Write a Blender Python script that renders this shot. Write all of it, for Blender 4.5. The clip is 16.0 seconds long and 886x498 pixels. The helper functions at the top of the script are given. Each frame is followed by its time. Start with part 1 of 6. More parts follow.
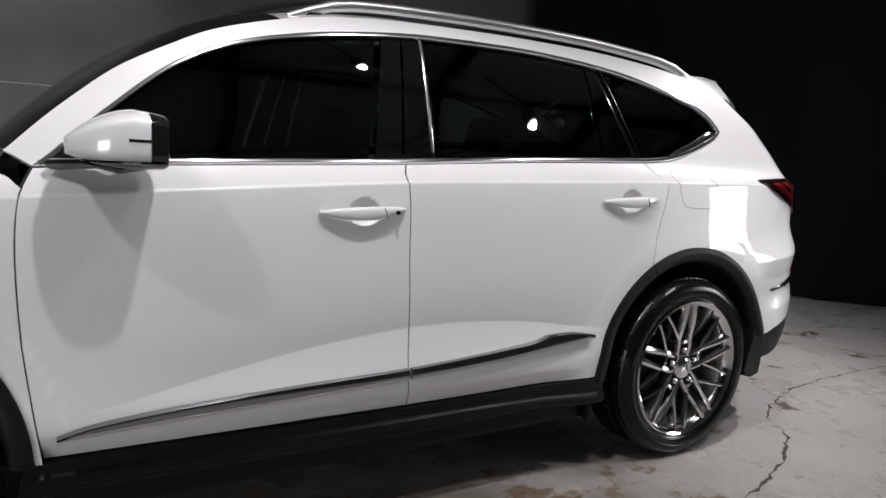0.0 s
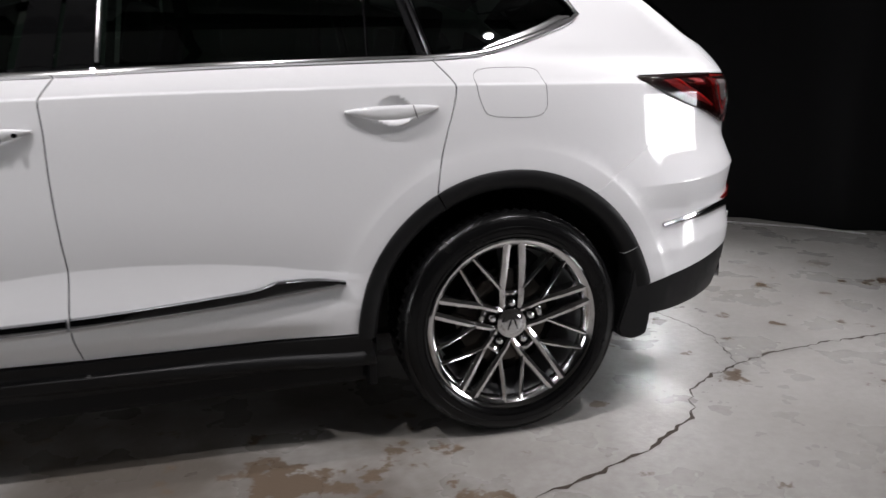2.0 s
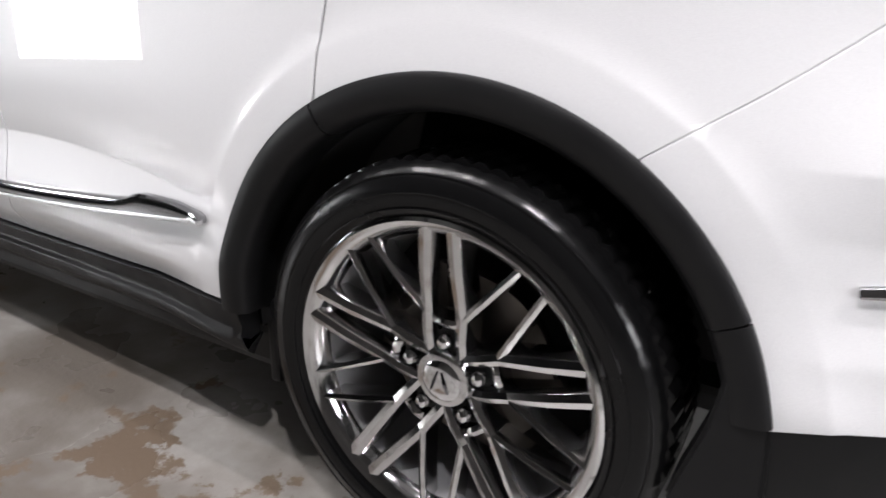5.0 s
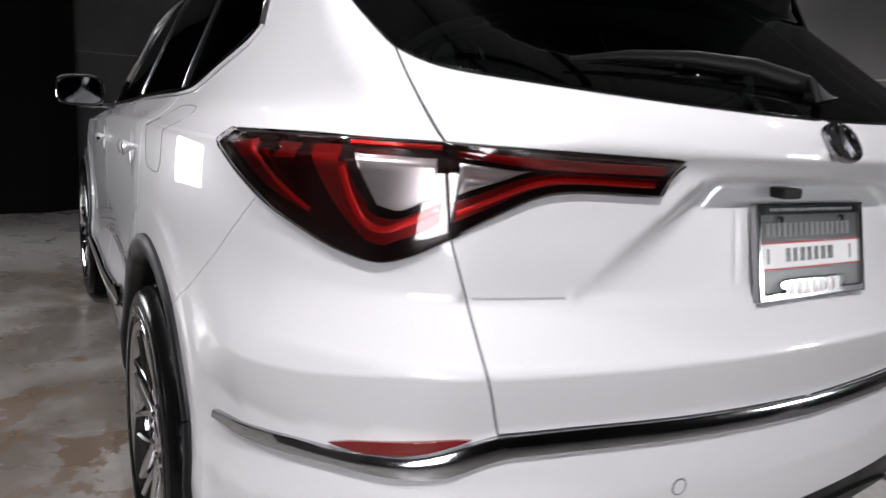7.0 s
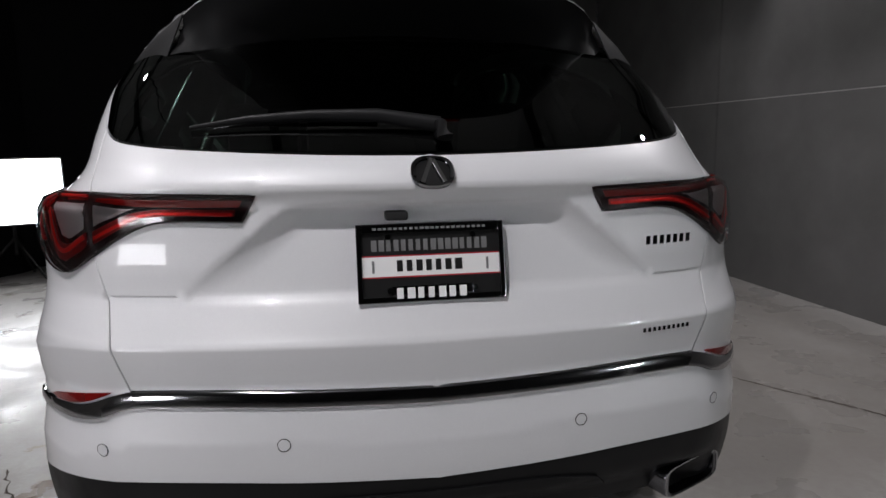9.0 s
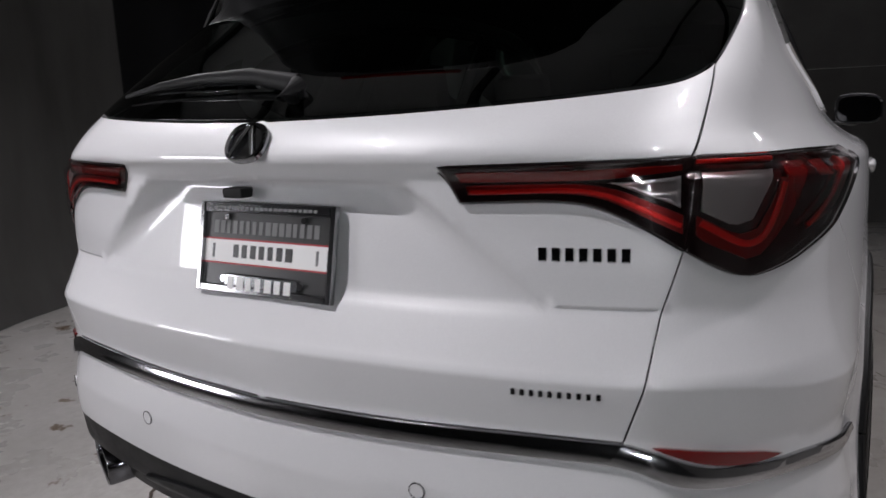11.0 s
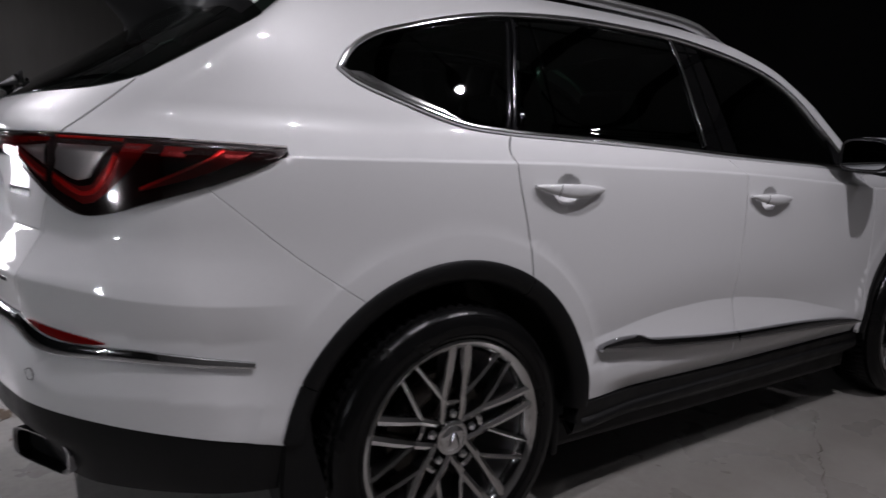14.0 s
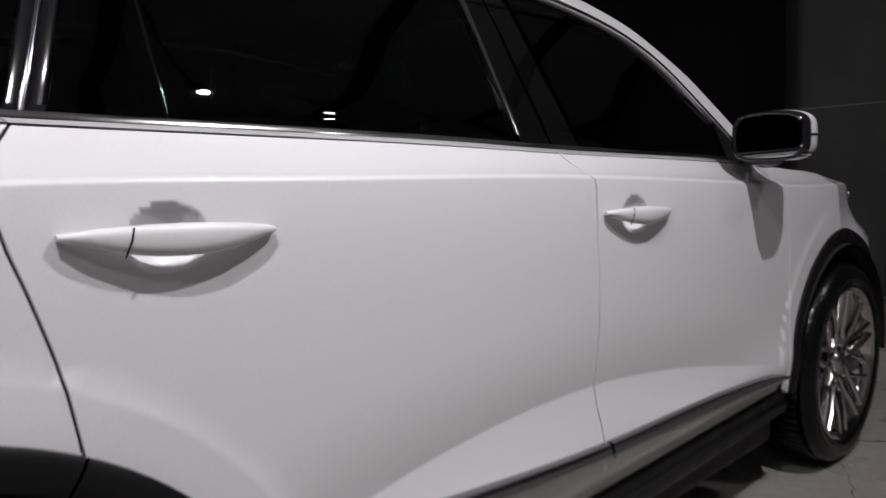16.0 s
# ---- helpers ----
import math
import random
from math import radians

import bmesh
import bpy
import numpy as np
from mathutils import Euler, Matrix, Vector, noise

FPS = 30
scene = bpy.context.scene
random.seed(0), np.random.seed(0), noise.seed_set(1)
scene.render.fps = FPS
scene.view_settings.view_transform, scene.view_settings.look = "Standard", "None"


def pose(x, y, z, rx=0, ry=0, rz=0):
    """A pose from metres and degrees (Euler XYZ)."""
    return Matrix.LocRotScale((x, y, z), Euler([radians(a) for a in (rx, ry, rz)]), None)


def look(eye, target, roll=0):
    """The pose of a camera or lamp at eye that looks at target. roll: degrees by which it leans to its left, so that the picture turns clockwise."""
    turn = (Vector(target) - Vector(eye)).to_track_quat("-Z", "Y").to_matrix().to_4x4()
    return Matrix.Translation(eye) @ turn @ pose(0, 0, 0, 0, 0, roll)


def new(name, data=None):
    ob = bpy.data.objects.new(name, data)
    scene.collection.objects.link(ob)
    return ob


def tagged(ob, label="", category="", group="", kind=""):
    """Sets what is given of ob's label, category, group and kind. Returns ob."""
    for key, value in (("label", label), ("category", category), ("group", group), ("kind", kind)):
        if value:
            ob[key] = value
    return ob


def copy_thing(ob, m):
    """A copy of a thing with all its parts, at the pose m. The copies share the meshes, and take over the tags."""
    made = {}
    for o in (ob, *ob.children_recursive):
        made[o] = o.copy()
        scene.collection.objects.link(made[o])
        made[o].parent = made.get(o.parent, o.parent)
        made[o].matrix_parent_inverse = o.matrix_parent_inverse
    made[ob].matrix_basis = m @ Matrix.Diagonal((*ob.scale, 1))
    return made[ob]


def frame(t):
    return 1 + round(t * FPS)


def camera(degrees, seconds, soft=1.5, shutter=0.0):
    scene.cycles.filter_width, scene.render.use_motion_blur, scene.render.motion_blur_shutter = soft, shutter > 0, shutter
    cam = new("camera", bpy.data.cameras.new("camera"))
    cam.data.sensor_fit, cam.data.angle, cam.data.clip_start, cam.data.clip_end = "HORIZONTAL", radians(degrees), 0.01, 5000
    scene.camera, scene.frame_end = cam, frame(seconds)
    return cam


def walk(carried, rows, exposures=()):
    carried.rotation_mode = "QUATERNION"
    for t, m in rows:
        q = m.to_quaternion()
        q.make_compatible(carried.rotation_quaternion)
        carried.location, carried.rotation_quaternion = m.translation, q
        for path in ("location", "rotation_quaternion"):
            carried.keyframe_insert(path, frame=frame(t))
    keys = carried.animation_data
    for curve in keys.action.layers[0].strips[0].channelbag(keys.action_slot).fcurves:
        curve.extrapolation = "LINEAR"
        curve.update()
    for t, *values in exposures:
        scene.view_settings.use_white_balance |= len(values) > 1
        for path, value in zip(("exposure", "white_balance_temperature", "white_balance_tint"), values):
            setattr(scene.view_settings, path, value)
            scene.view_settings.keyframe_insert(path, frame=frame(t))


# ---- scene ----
cam = camera(65.28, 16.0, soft=1.5, shutter=0.3)
PATH = [
    (0, (2.354, 2.878, 1.234), (1.343, 1.174, 0.961), 2.78),
    (0.5, (2.026, 2.991, 1.265), (1.140, 1.222, 0.969), 3.01),
    (1, (1.591, 3.107, 1.219), (0.720, 1.338, 0.882), -0.03),
    (1.5, (1.211, 3.064, 1.173), (0.501, 1.239, 0.765), -0.72),
    (2, (0.796, 3.010, 1.144), (0.281, 1.129, 0.698), -0.81),
    (2.5, (0.422, 2.857, 1.083), (0.011, 0.969, 0.564), 0.83),
    (3, (0.136, 2.683, 1.024), (-0.054, 0.789, 0.409), 1.51),
    (3.2, (0.048, 2.622, 1.001), (0.012, 0.739, 0.326), 2.41),
    (5.3, (-0.692, 1.768, 1.007), (0.375, 0.207, 0.355), -0.86),
    (5.5, (-0.822, 1.744, 1.057), (0.304, 0.202, 0.460), -1.94),
    (6, (-1.151, 1.664, 1.143), (0.209, 0.278, 0.665), 0.04),
    (6.5, (-1.463, 1.405, 1.199), (0.084, 0.229, 0.728), 0.84),
    (7, (-1.758, 1.207, 1.236), (-0.080, 0.189, 0.849), 3.74),
    (7.5, (-2.019, 0.978, 1.289), (-0.247, 0.133, 0.911), 4.33),
    (8, (-2.260, 0.718, 1.309), (-0.416, 0.027, 0.960), 3.82),
    (8.5, (-2.467, 0.497, 1.283), (-0.590, -0.100, 0.937), 1.68),
    (8.7, (-2.500, 0.397, 1.293), (-0.594, -0.115, 0.970), 0.38),
    (10.8, (-2.055, -0.778, 1.247), (-0.290, 0.068, 0.834), -1.59),
    (11, (-1.956, -0.881, 1.263), (-0.246, 0.086, 0.885), -1.92),
    (11.5, (-1.778, -1.076, 1.265), (-0.276, 0.181, 0.859), -1.64),
    (12, (-1.688, -1.340, 1.291), (-0.391, 0.131, 0.899), -1.24),
    (12.5, (-1.625, -1.622, 1.293), (-0.412, -0.061, 0.988), -2.38),
    (13, (-1.471, -1.908, 1.272), (-0.354, -0.283, 0.938), -1.70),
    (13.5, (-1.242, -2.224, 1.267), (-0.211, -0.558, 0.866), 1.37),
    (14, (-1.081, -2.449, 1.230), (0.031, -0.819, 0.904), 2.74),
    (14.5, (-0.803, -2.559, 1.233), (0.346, -0.966, 0.853), 3.34),
    (15, (-0.430, -2.419, 1.219), (0.726, -0.847, 0.780), 2.53),
    (15.5, (-0.141, -2.196, 1.217), (1.129, -0.705, 0.811), 1.30),
    (16, (0.054, -1.861, 1.153), (1.365, -0.366, 0.941), -2.12),
]
walk(cam, [(t, look(eye, target, roll)) for t, eye, target, roll in PATH], exposures=[(0.0, 1.25, 6520, 10), (1.0, 1.2, 6520, 10), (3.2, 1.35, 6520, 10), (5.3, 1.95, 6500, 10), (5.5, 1.95, 6500, 10), (6.0, 1.3, 6500, 10), (6.5, 0.7, 6480, 10),
    (7.0, 1.3, 6450, 11), (7.5, 0.9, 6400, 11), (8.0, 0.75, 6400, 11), (8.5, 0.6, 6420, 10), (10.8, 0.95, 6400, 12), (11.0, 0.9, 6400, 12), (11.5, 0.3, 6350, 14), (12.5, 0.6, 6330, 13), (13.5, 0.55, 6330, 13), (14.0, 0.6, 6330, 14),
    (15.0, 0.9, 6420, 12), (15.5, 1.12, 6430, 12), (16.0, 1.2, 6470, 12)])

# ---- world: a closed studio, almost no light of its own ----
world = bpy.data.worlds.new("studio_dark")
scene.world = world
world.use_nodes = True
world.node_tree.nodes["Background"].inputs[0].default_value = (0.01, 0.01, 0.011, 1)
world.node_tree.nodes["Background"].inputs[1].default_value = 0.3

SPOT_POWER = 60.0       # each ceiling lamp
SOFTBOX_GLOW = 6.5      # the two softboxes' diffusers
TWIN_GLOW = 78.0        # the lamp on the tripod


# ---- materials ----
def material(name, color, rough=0.5, metal=0.0, coat=0.0, spec=0.5):
    m = bpy.data.materials.new(name)
    m.use_nodes = True
    b = m.node_tree.nodes["Principled BSDF"]
    b.inputs["Base Color"].default_value = (*color, 1)
    b.inputs["Roughness"].default_value = rough
    b.inputs["Metallic"].default_value = metal
    b.inputs["Coat Weight"].default_value = coat
    b.inputs["Coat Roughness"].default_value = 0.02
    b.inputs["Specular IOR Level"].default_value = spec
    return m


def nodes_of(m):
    t = m.node_tree
    return t, t.nodes, t.links, t.nodes["Principled BSDF"]


def noise_node(m, scale, detail=4.0, rough=0.55, stretch=None, coords="Object"):
    t, n, l, b = nodes_of(m)
    tc = n.new("ShaderNodeTexCoord")
    out = tc.outputs[coords]
    if stretch:
        mp = n.new("ShaderNodeMapping")
        mp.inputs["Scale"].default_value = stretch
        l.new(out, mp.inputs["Vector"])
        out = mp.outputs["Vector"]
    x = n.new("ShaderNodeTexNoise")
    x.inputs["Scale"].default_value, x.inputs["Detail"].default_value, x.inputs["Roughness"].default_value = scale, detail, rough
    l.new(out, x.inputs["Vector"])
    return x


def ramp(m, source, stops):
    t, n, l, b = nodes_of(m)
    r = n.new("ShaderNodeValToRGB")
    e = r.color_ramp.elements
    while len(e) < len(stops):
        e.new(0.5)
    for i, (at, c) in enumerate(stops):
        e[i].position = at
        e[i].color = (*c, 1) if len(c) == 3 else c
    l.new(source, r.inputs["Fac"])
    return r.outputs["Color"]


def bump(m, source, strength, distance):
    t, n, l, b = nodes_of(m)
    x = n.new("ShaderNodeBump")
    x.inputs["Strength"].default_value, x.inputs["Distance"].default_value = strength, distance
    l.new(source, x.inputs["Height"])
    l.new(x.outputs["Normal"], b.inputs["Normal"])


def vary_rough(m, scale, low, high, stretch=None):
    t, n, l, b = nodes_of(m)
    x = noise_node(m, scale, stretch=stretch)
    r = n.new("ShaderNodeMapRange")
    r.inputs["From Min"].default_value, r.inputs["From Max"].default_value = 0.3, 0.7
    r.inputs["To Min"].default_value, r.inputs["To Max"].default_value = low, high
    l.new(x.outputs["Fac"], r.inputs["Value"])
    l.new(r.outputs["Result"], b.inputs["Roughness"])


def mixed(m, fac, a, b):
    """A colour mixed from two sockets or colours by a socket."""
    t, n, l, _ = nodes_of(m)
    x = n.new("ShaderNodeMix")
    x.data_type = "RGBA"
    for v, i in ((fac, 0), (a, 6), (b, 7)):
        if isinstance(v, (tuple, float)):
            x.inputs[i].default_value = (*v, 1) if isinstance(v, tuple) else v
        else:
            l.new(v, x.inputs[i])
    return x.outputs[2]


PAINT = material("pearl_white_paint", (0.70, 0.70, 0.71), 0.44, 0.06, 1.0, 0.4)
_n = noise_node(PAINT, 900.0, 2.0)
nodes_of(PAINT)[2].new(ramp(PAINT, _n.outputs["Fac"], [(0.35, (0.67, 0.67, 0.68)), (0.65, (0.74, 0.74, 0.75))]), nodes_of(PAINT)[3].inputs["Base Color"])
CHROME = material("chrome", (0.66, 0.66, 0.67), 0.10, 1.0)
SATIN = material("bright_satin_metal", (0.70, 0.70, 0.70), 0.13, 1.0)
WHEEL_METAL = material("machined_alloy", (0.56, 0.555, 0.555), 0.10, 1.0)
RAIL = material("brushed_silver_rail", (0.62, 0.62, 0.62), 0.34, 1.0)
BARREL = material("painted_alloy_barrel", (0.30, 0.30, 0.305), 0.42, 0.55)
vary_rough(BARREL, 30.0, 0.34, 0.52)
STRIP = material("polished_bumper_strip", (0.60, 0.60, 0.61), 0.12, 1.0)
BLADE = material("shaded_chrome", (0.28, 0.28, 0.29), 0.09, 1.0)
DARK_CHROME = material("dark_chrome", (0.16, 0.16, 0.17), 0.12, 1.0)
PLASTIC = material("black_grained_plastic", (0.006, 0.006, 0.0064), 0.55, spec=0.22)
_n = noise_node(PLASTIC, 700.0, 2.0)
bump(PLASTIC, _n.outputs["Fac"], 0.25, 0.0006)
vary_rough(PLASTIC, 12.0, 0.38, 0.55)
GLOSS_BLACK = material("gloss_black_trim", (0.008, 0.008, 0.009), 0.08, 0.0, 0.6)
PILLAR_BLACK = material("black_pillar_gloss", (0.003, 0.003, 0.0032), 0.03, spec=0.45)
FIN_BLACK = material("satin_black_trim", (0.004, 0.004, 0.0042), 0.5, spec=0.12)
DARK = material("unlit_black", (0.010, 0.010, 0.010), 0.9)
RUBBER = material("tyre_rubber", (0.004, 0.004, 0.0042), 0.36, spec=0.22)
vary_rough(RUBBER, 9.0, 0.14, 0.30)
_n = noise_node(RUBBER, 260.0, 3.0)
bump(RUBBER, _n.outputs["Fac"], 0.25, 0.0008)
DISC = material("brake_disc_steel", (0.17, 0.155, 0.14), 0.42, 1.0)
SEAT = material("black_leather", (0.02, 0.019, 0.018), 0.5)
RED = material("red_lamp_lens", (0.15, 0.004, 0.004), 0.08, 0.0, 1.0)
RED_HOOK = material("deep_red_light_guide", (0.21, 0.004, 0.004), 0.28, 0.55, 0.5)
RED_BRIGHT = material("bright_red_light_guide", (0.85, 0.016, 0.012), 0.30, 0.5, 1.0)
SMOKE = material("smoked_lamp_housing", (0.012, 0.006, 0.006), 0.12, 0.0, 1.0)
CLEAR_LENS = material("clear_ribbed_lens", (0.55, 0.55, 0.55), 0.28, 0.75, 0.3)
WHITE_PRINT = material("white_print", (0.78, 0.78, 0.77), 0.5)
RED_PRINT = material("red_print", (0.35, 0.02, 0.03), 0.5)
GREY_PRINT = material("grey_print", (0.15, 0.15, 0.15), 0.5)
BLACK_PRINT = material("black_plate_print", (0.012, 0.012, 0.012), 0.35)

GLASS = bpy.data.materials.new("dark_tinted_glass")
GLASS.use_nodes = True
_t = GLASS.node_tree
_t.nodes.remove(_t.nodes["Principled BSDF"])
_fr, _gl, _tr, _mx = (_t.nodes.new(k) for k in ("ShaderNodeFresnel", "ShaderNodeBsdfGlossy", "ShaderNodeBsdfTransparent", "ShaderNodeMixShader"))
_fr.inputs["IOR"].default_value = 1.5
_gl.inputs["Roughness"].default_value = 0.01
_gl.inputs["Color"].default_value = (0.9, 0.92, 0.92, 1)
_tr.inputs["Color"].default_value = (0.055, 0.085, 0.068, 1)
_t.links.new(_fr.outputs[0], _mx.inputs[0])
_t.links.new(_tr.outputs[0], _mx.inputs[1])
_t.links.new(_gl.outputs[0], _mx.inputs[2])
_t.links.new(_mx.outputs[0], _t.nodes["Material Output"].inputs["Surface"])


def glowing(name, color, strength):
    m = bpy.data.materials.new(name)
    m.use_nodes = True
    t = m.node_tree
    t.nodes.remove(t.nodes["Principled BSDF"])
    e = t.nodes.new("ShaderNodeEmission")
    e.inputs[0].default_value, e.inputs[1].default_value = (*color, 1), strength
    t.links.new(e.outputs[0], t.nodes["Material Output"].inputs["Surface"])
    return m


DIFFUSER = glowing("lit_softbox_fabric", (0.98, 0.965, 1.0), SOFTBOX_GLOW)
DIFFUSER_DIM = glowing("dimly_lit_softbox_fabric", (0.97, 0.98, 1.0), 8.0)
LED = glowing("lit_led_face", (0.95, 0.98, 1.0), TWIN_GLOW)
BULB = glowing("lit_ceiling_led", (1.0, 0.98, 0.97), 70.0)

# Painted concrete with worn brown patches, dark specks and a tone for dim light.
CONCRETE = material("worn_grey_floor_paint", (0.42, 0.41, 0.39), 0.45)
_t, _nn, _ll, _bb = nodes_of(CONCRETE)
_big = noise_node(CONCRETE, 0.9, 5.0)
_fine = noise_node(CONCRETE, 26.0, 6.0, 0.65)
_c1 = ramp(CONCRETE, _big.outputs["Fac"], [(0.30, (0.325, 0.313, 0.297)), (0.70, (0.415, 0.407, 0.395))])
_c2 = ramp(CONCRETE, _fine.outputs["Fac"], [(0.35, (0.84, 0.83, 0.82)), (0.65, (1.0, 1.0, 1.0))])
_mul = _nn.new("ShaderNodeMix")
_mul.data_type, _mul.blend_type = "RGBA", "MULTIPLY"
_mul.inputs[0].default_value = 1.0
_ll.new(_c1, _mul.inputs[6])
_ll.new(_c2, _mul.inputs[7])
_tc = _nn.new("ShaderNodeTexCoord")
_sep = _nn.new("ShaderNodeSeparateXYZ")
_ll.new(_tc.outputs["Object"], _sep.inputs[0])


def band(source, low0, low1, high1, high0):
    """1 between low1 and high1, falling to 0 outside."""
    a, b, c = (_nn.new(k) for k in ("ShaderNodeMapRange", "ShaderNodeMapRange", "ShaderNodeMath"))
    for x, p, q in ((a, low0, low1), (b, high0, high1)):
        x.inputs["From Min"].default_value, x.inputs["From Max"].default_value = p, q
        _ll.new(source, x.inputs["Value"])
    c.operation = "MULTIPLY"
    _ll.new(a.outputs["Result"], c.inputs[0])
    _ll.new(b.outputs["Result"], c.inputs[1])
    return c.outputs[0]


def times(a, b, op="MULTIPLY"):
    c = _nn.new("ShaderNodeMath")
    c.operation = op
    for i, v in enumerate((a, b)):
        if isinstance(v, float):
            c.inputs[i].default_value = v
        else:
            _ll.new(v, c.inputs[i])
    return c.outputs[0]


_worn = noise_node(CONCRETE, 4.2, 6.0, 0.6)
_area = times(band(_sep.outputs["X"], -0.1, 0.25, 1.2, 2.4), band(_sep.outputs["Y"], 0.8, 1.0, 1.3, 1.5))
_side = band(_sep.outputs["Y"], -0.9, -0.3, 8.0, 9.0)
_wear = times(_side, ramp(CONCRETE, times(_worn.outputs["Fac"], times(_area, 0.07), "ADD"), [(0.615, (0, 0, 0)), (0.64, (1, 1, 1))]))
_specks = noise_node(CONCRETE, 42.0, 3.0, 0.55)
_speck = ramp(CONCRETE, _specks.outputs["Fac"], [(0.745, (0, 0, 0)), (0.765, (1, 1, 1))])
# Brown-grey film left of and under the car, partly standing in for dim light.
_dim_noise = noise_node(CONCRETE, 1.7, 4.0, 0.6)
_floor_dim = times(ramp(CONCRETE, _dim_noise.outputs["Fac"], [(0.30, (0.25, 0.25, 0.25)), (0.55, (1, 1, 1))]), times(band(_sep.outputs["X"], -0.2, 0.5, 3.5, 4.5), band(_sep.outputs["Y"], -0.4, 0.5, 1.35, 2.0)))
# The right side's floor colour is darkened to match its dimmer light.
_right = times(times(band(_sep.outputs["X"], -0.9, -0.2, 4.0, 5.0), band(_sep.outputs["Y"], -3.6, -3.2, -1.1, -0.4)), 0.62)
_floor_dim = times(_floor_dim, times(ramp(CONCRETE, _dim_noise.outputs["Fac"], [(0.25, (0.7, 0.7, 0.7)), (0.6, (1, 1, 1))]), _right), "MAXIMUM")
_dimmed = mixed(CONCRETE, _floor_dim, _mul.outputs[2], (0.13, 0.114, 0.098))
_col = mixed(CONCRETE, _wear, _dimmed, (0.13, 0.098, 0.072))
_col = mixed(CONCRETE, times(_speck, 0.7), _col, (0.13, 0.105, 0.085))
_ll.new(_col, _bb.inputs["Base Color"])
_rr = noise_node(CONCRETE, 3.0, 4.0)
_mr = _nn.new("ShaderNodeMapRange")
_mr.inputs["From Min"].default_value, _mr.inputs["From Max"].default_value = 0.3, 0.7
_mr.inputs["To Min"].default_value, _mr.inputs["To Max"].default_value = 0.17, 0.48
_ll.new(_rr.outputs["Fac"], _mr.inputs["Value"])
_ll.new(_mr.outputs["Result"], _bb.inputs["Roughness"])
_bp = noise_node(CONCRETE, 60.0, 5.0)
bump(CONCRETE, _bp.outputs["Fac"], 0.25, 0.004)

WALL = material("grey_concrete_wall", (0.19, 0.186, 0.182), 0.8)
_n = noise_node(WALL, 1.6, 6.0, 0.6)
nodes_of(WALL)[2].new(ramp(WALL, _n.outputs["Fac"], [(0.3, (0.095, 0.093, 0.090)), (0.7, (0.135, 0.132, 0.129))]), nodes_of(WALL)[3].inputs["Base Color"])
_n = noise_node(WALL, 45.0, 5.0)
bump(WALL, _n.outputs["Fac"], 0.3, 0.004)
FILLER = material("pale_joint_filler", (0.34, 0.335, 0.325), 0.8)
BLACK_CLOTH = material("black_drape_cloth", (0.022, 0.022, 0.023), 0.95, spec=0.1)
GREY_CLOTH = material("grey_backdrop_cloth", (0.115, 0.110, 0.105), 0.95, spec=0.1)
_n = noise_node(GREY_CLOTH, 2.2, 4.0, 0.6, (1, 1, 0.25))
nodes_of(GREY_CLOTH)[2].new(ramp(GREY_CLOTH, _n.outputs["Fac"], [(0.3, (0.090, 0.086, 0.083)), (0.7, (0.135, 0.130, 0.125))]), nodes_of(GREY_CLOTH)[3].inputs["Base Color"])
CEILING = material("grey_ceiling_paint", (0.34, 0.34, 0.335), 0.9)
CRACK = material("dark_crack_filling", (0.045, 0.034, 0.026), 0.95)
BEAM = material("black_beam_paint", (0.008, 0.008, 0.008), 0.8)
STEEL = material("white_painted_steel", (0.55, 0.55, 0.55), 0.4)
BLACK_STEEL = material("black_painted_steel", (0.015, 0.015, 0.015), 0.45)


# ---- mesh helpers ----
def mesh_of(name, verts, faces, mat, smooth=True, normals=None):
    me = bpy.data.meshes.new(name)
    me.from_pydata([tuple(map(float, v)) for v in verts], [], [tuple(map(int, f)) for f in faces])
    me.materials.append(mat)
    if smooth:
        me.polygons.foreach_set("use_smooth", [True] * len(me.polygons))
    me.update()
    if normals is not None:
        me.normals_split_custom_set_from_vertices([tuple(map(float, n)) for n in normals])
    return me


def put(name, me, parent=None, label=""):
    ob = new(name, me)
    ob.parent = parent
    if label:
        ob["label"] = label
    return ob


def part(name, bm, mat, parent, label="", smooth=False):
    me = bpy.data.meshes.new(name)
    bm.normal_update()
    bm.to_mesh(me)
    bm.free()
    me.materials.append(mat)
    if smooth:
        me.polygons.foreach_set("use_smooth", [True] * len(me.polygons))
        me.set_sharp_from_angle(angle=radians(40))
    return put(name, me, parent, label)


def box(bm, lo, hi, m=None, bevel=0.0):
    made = bmesh.ops.create_cube(bm, size=1.0)["verts"]
    lo, hi = Vector(lo), Vector(hi)
    for v in made:
        v.co = Vector(((lo + hi) / 2)[i] + v.co[i] * (hi - lo)[i] for i in range(3))
        if m is not None:
            v.co = m @ v.co
    if bevel:
        edges = list({e for v in made for e in v.link_edges})
        bmesh.ops.bevel(bm, geom=edges, offset=bevel, segments=2, affect="EDGES", profile=0.6)


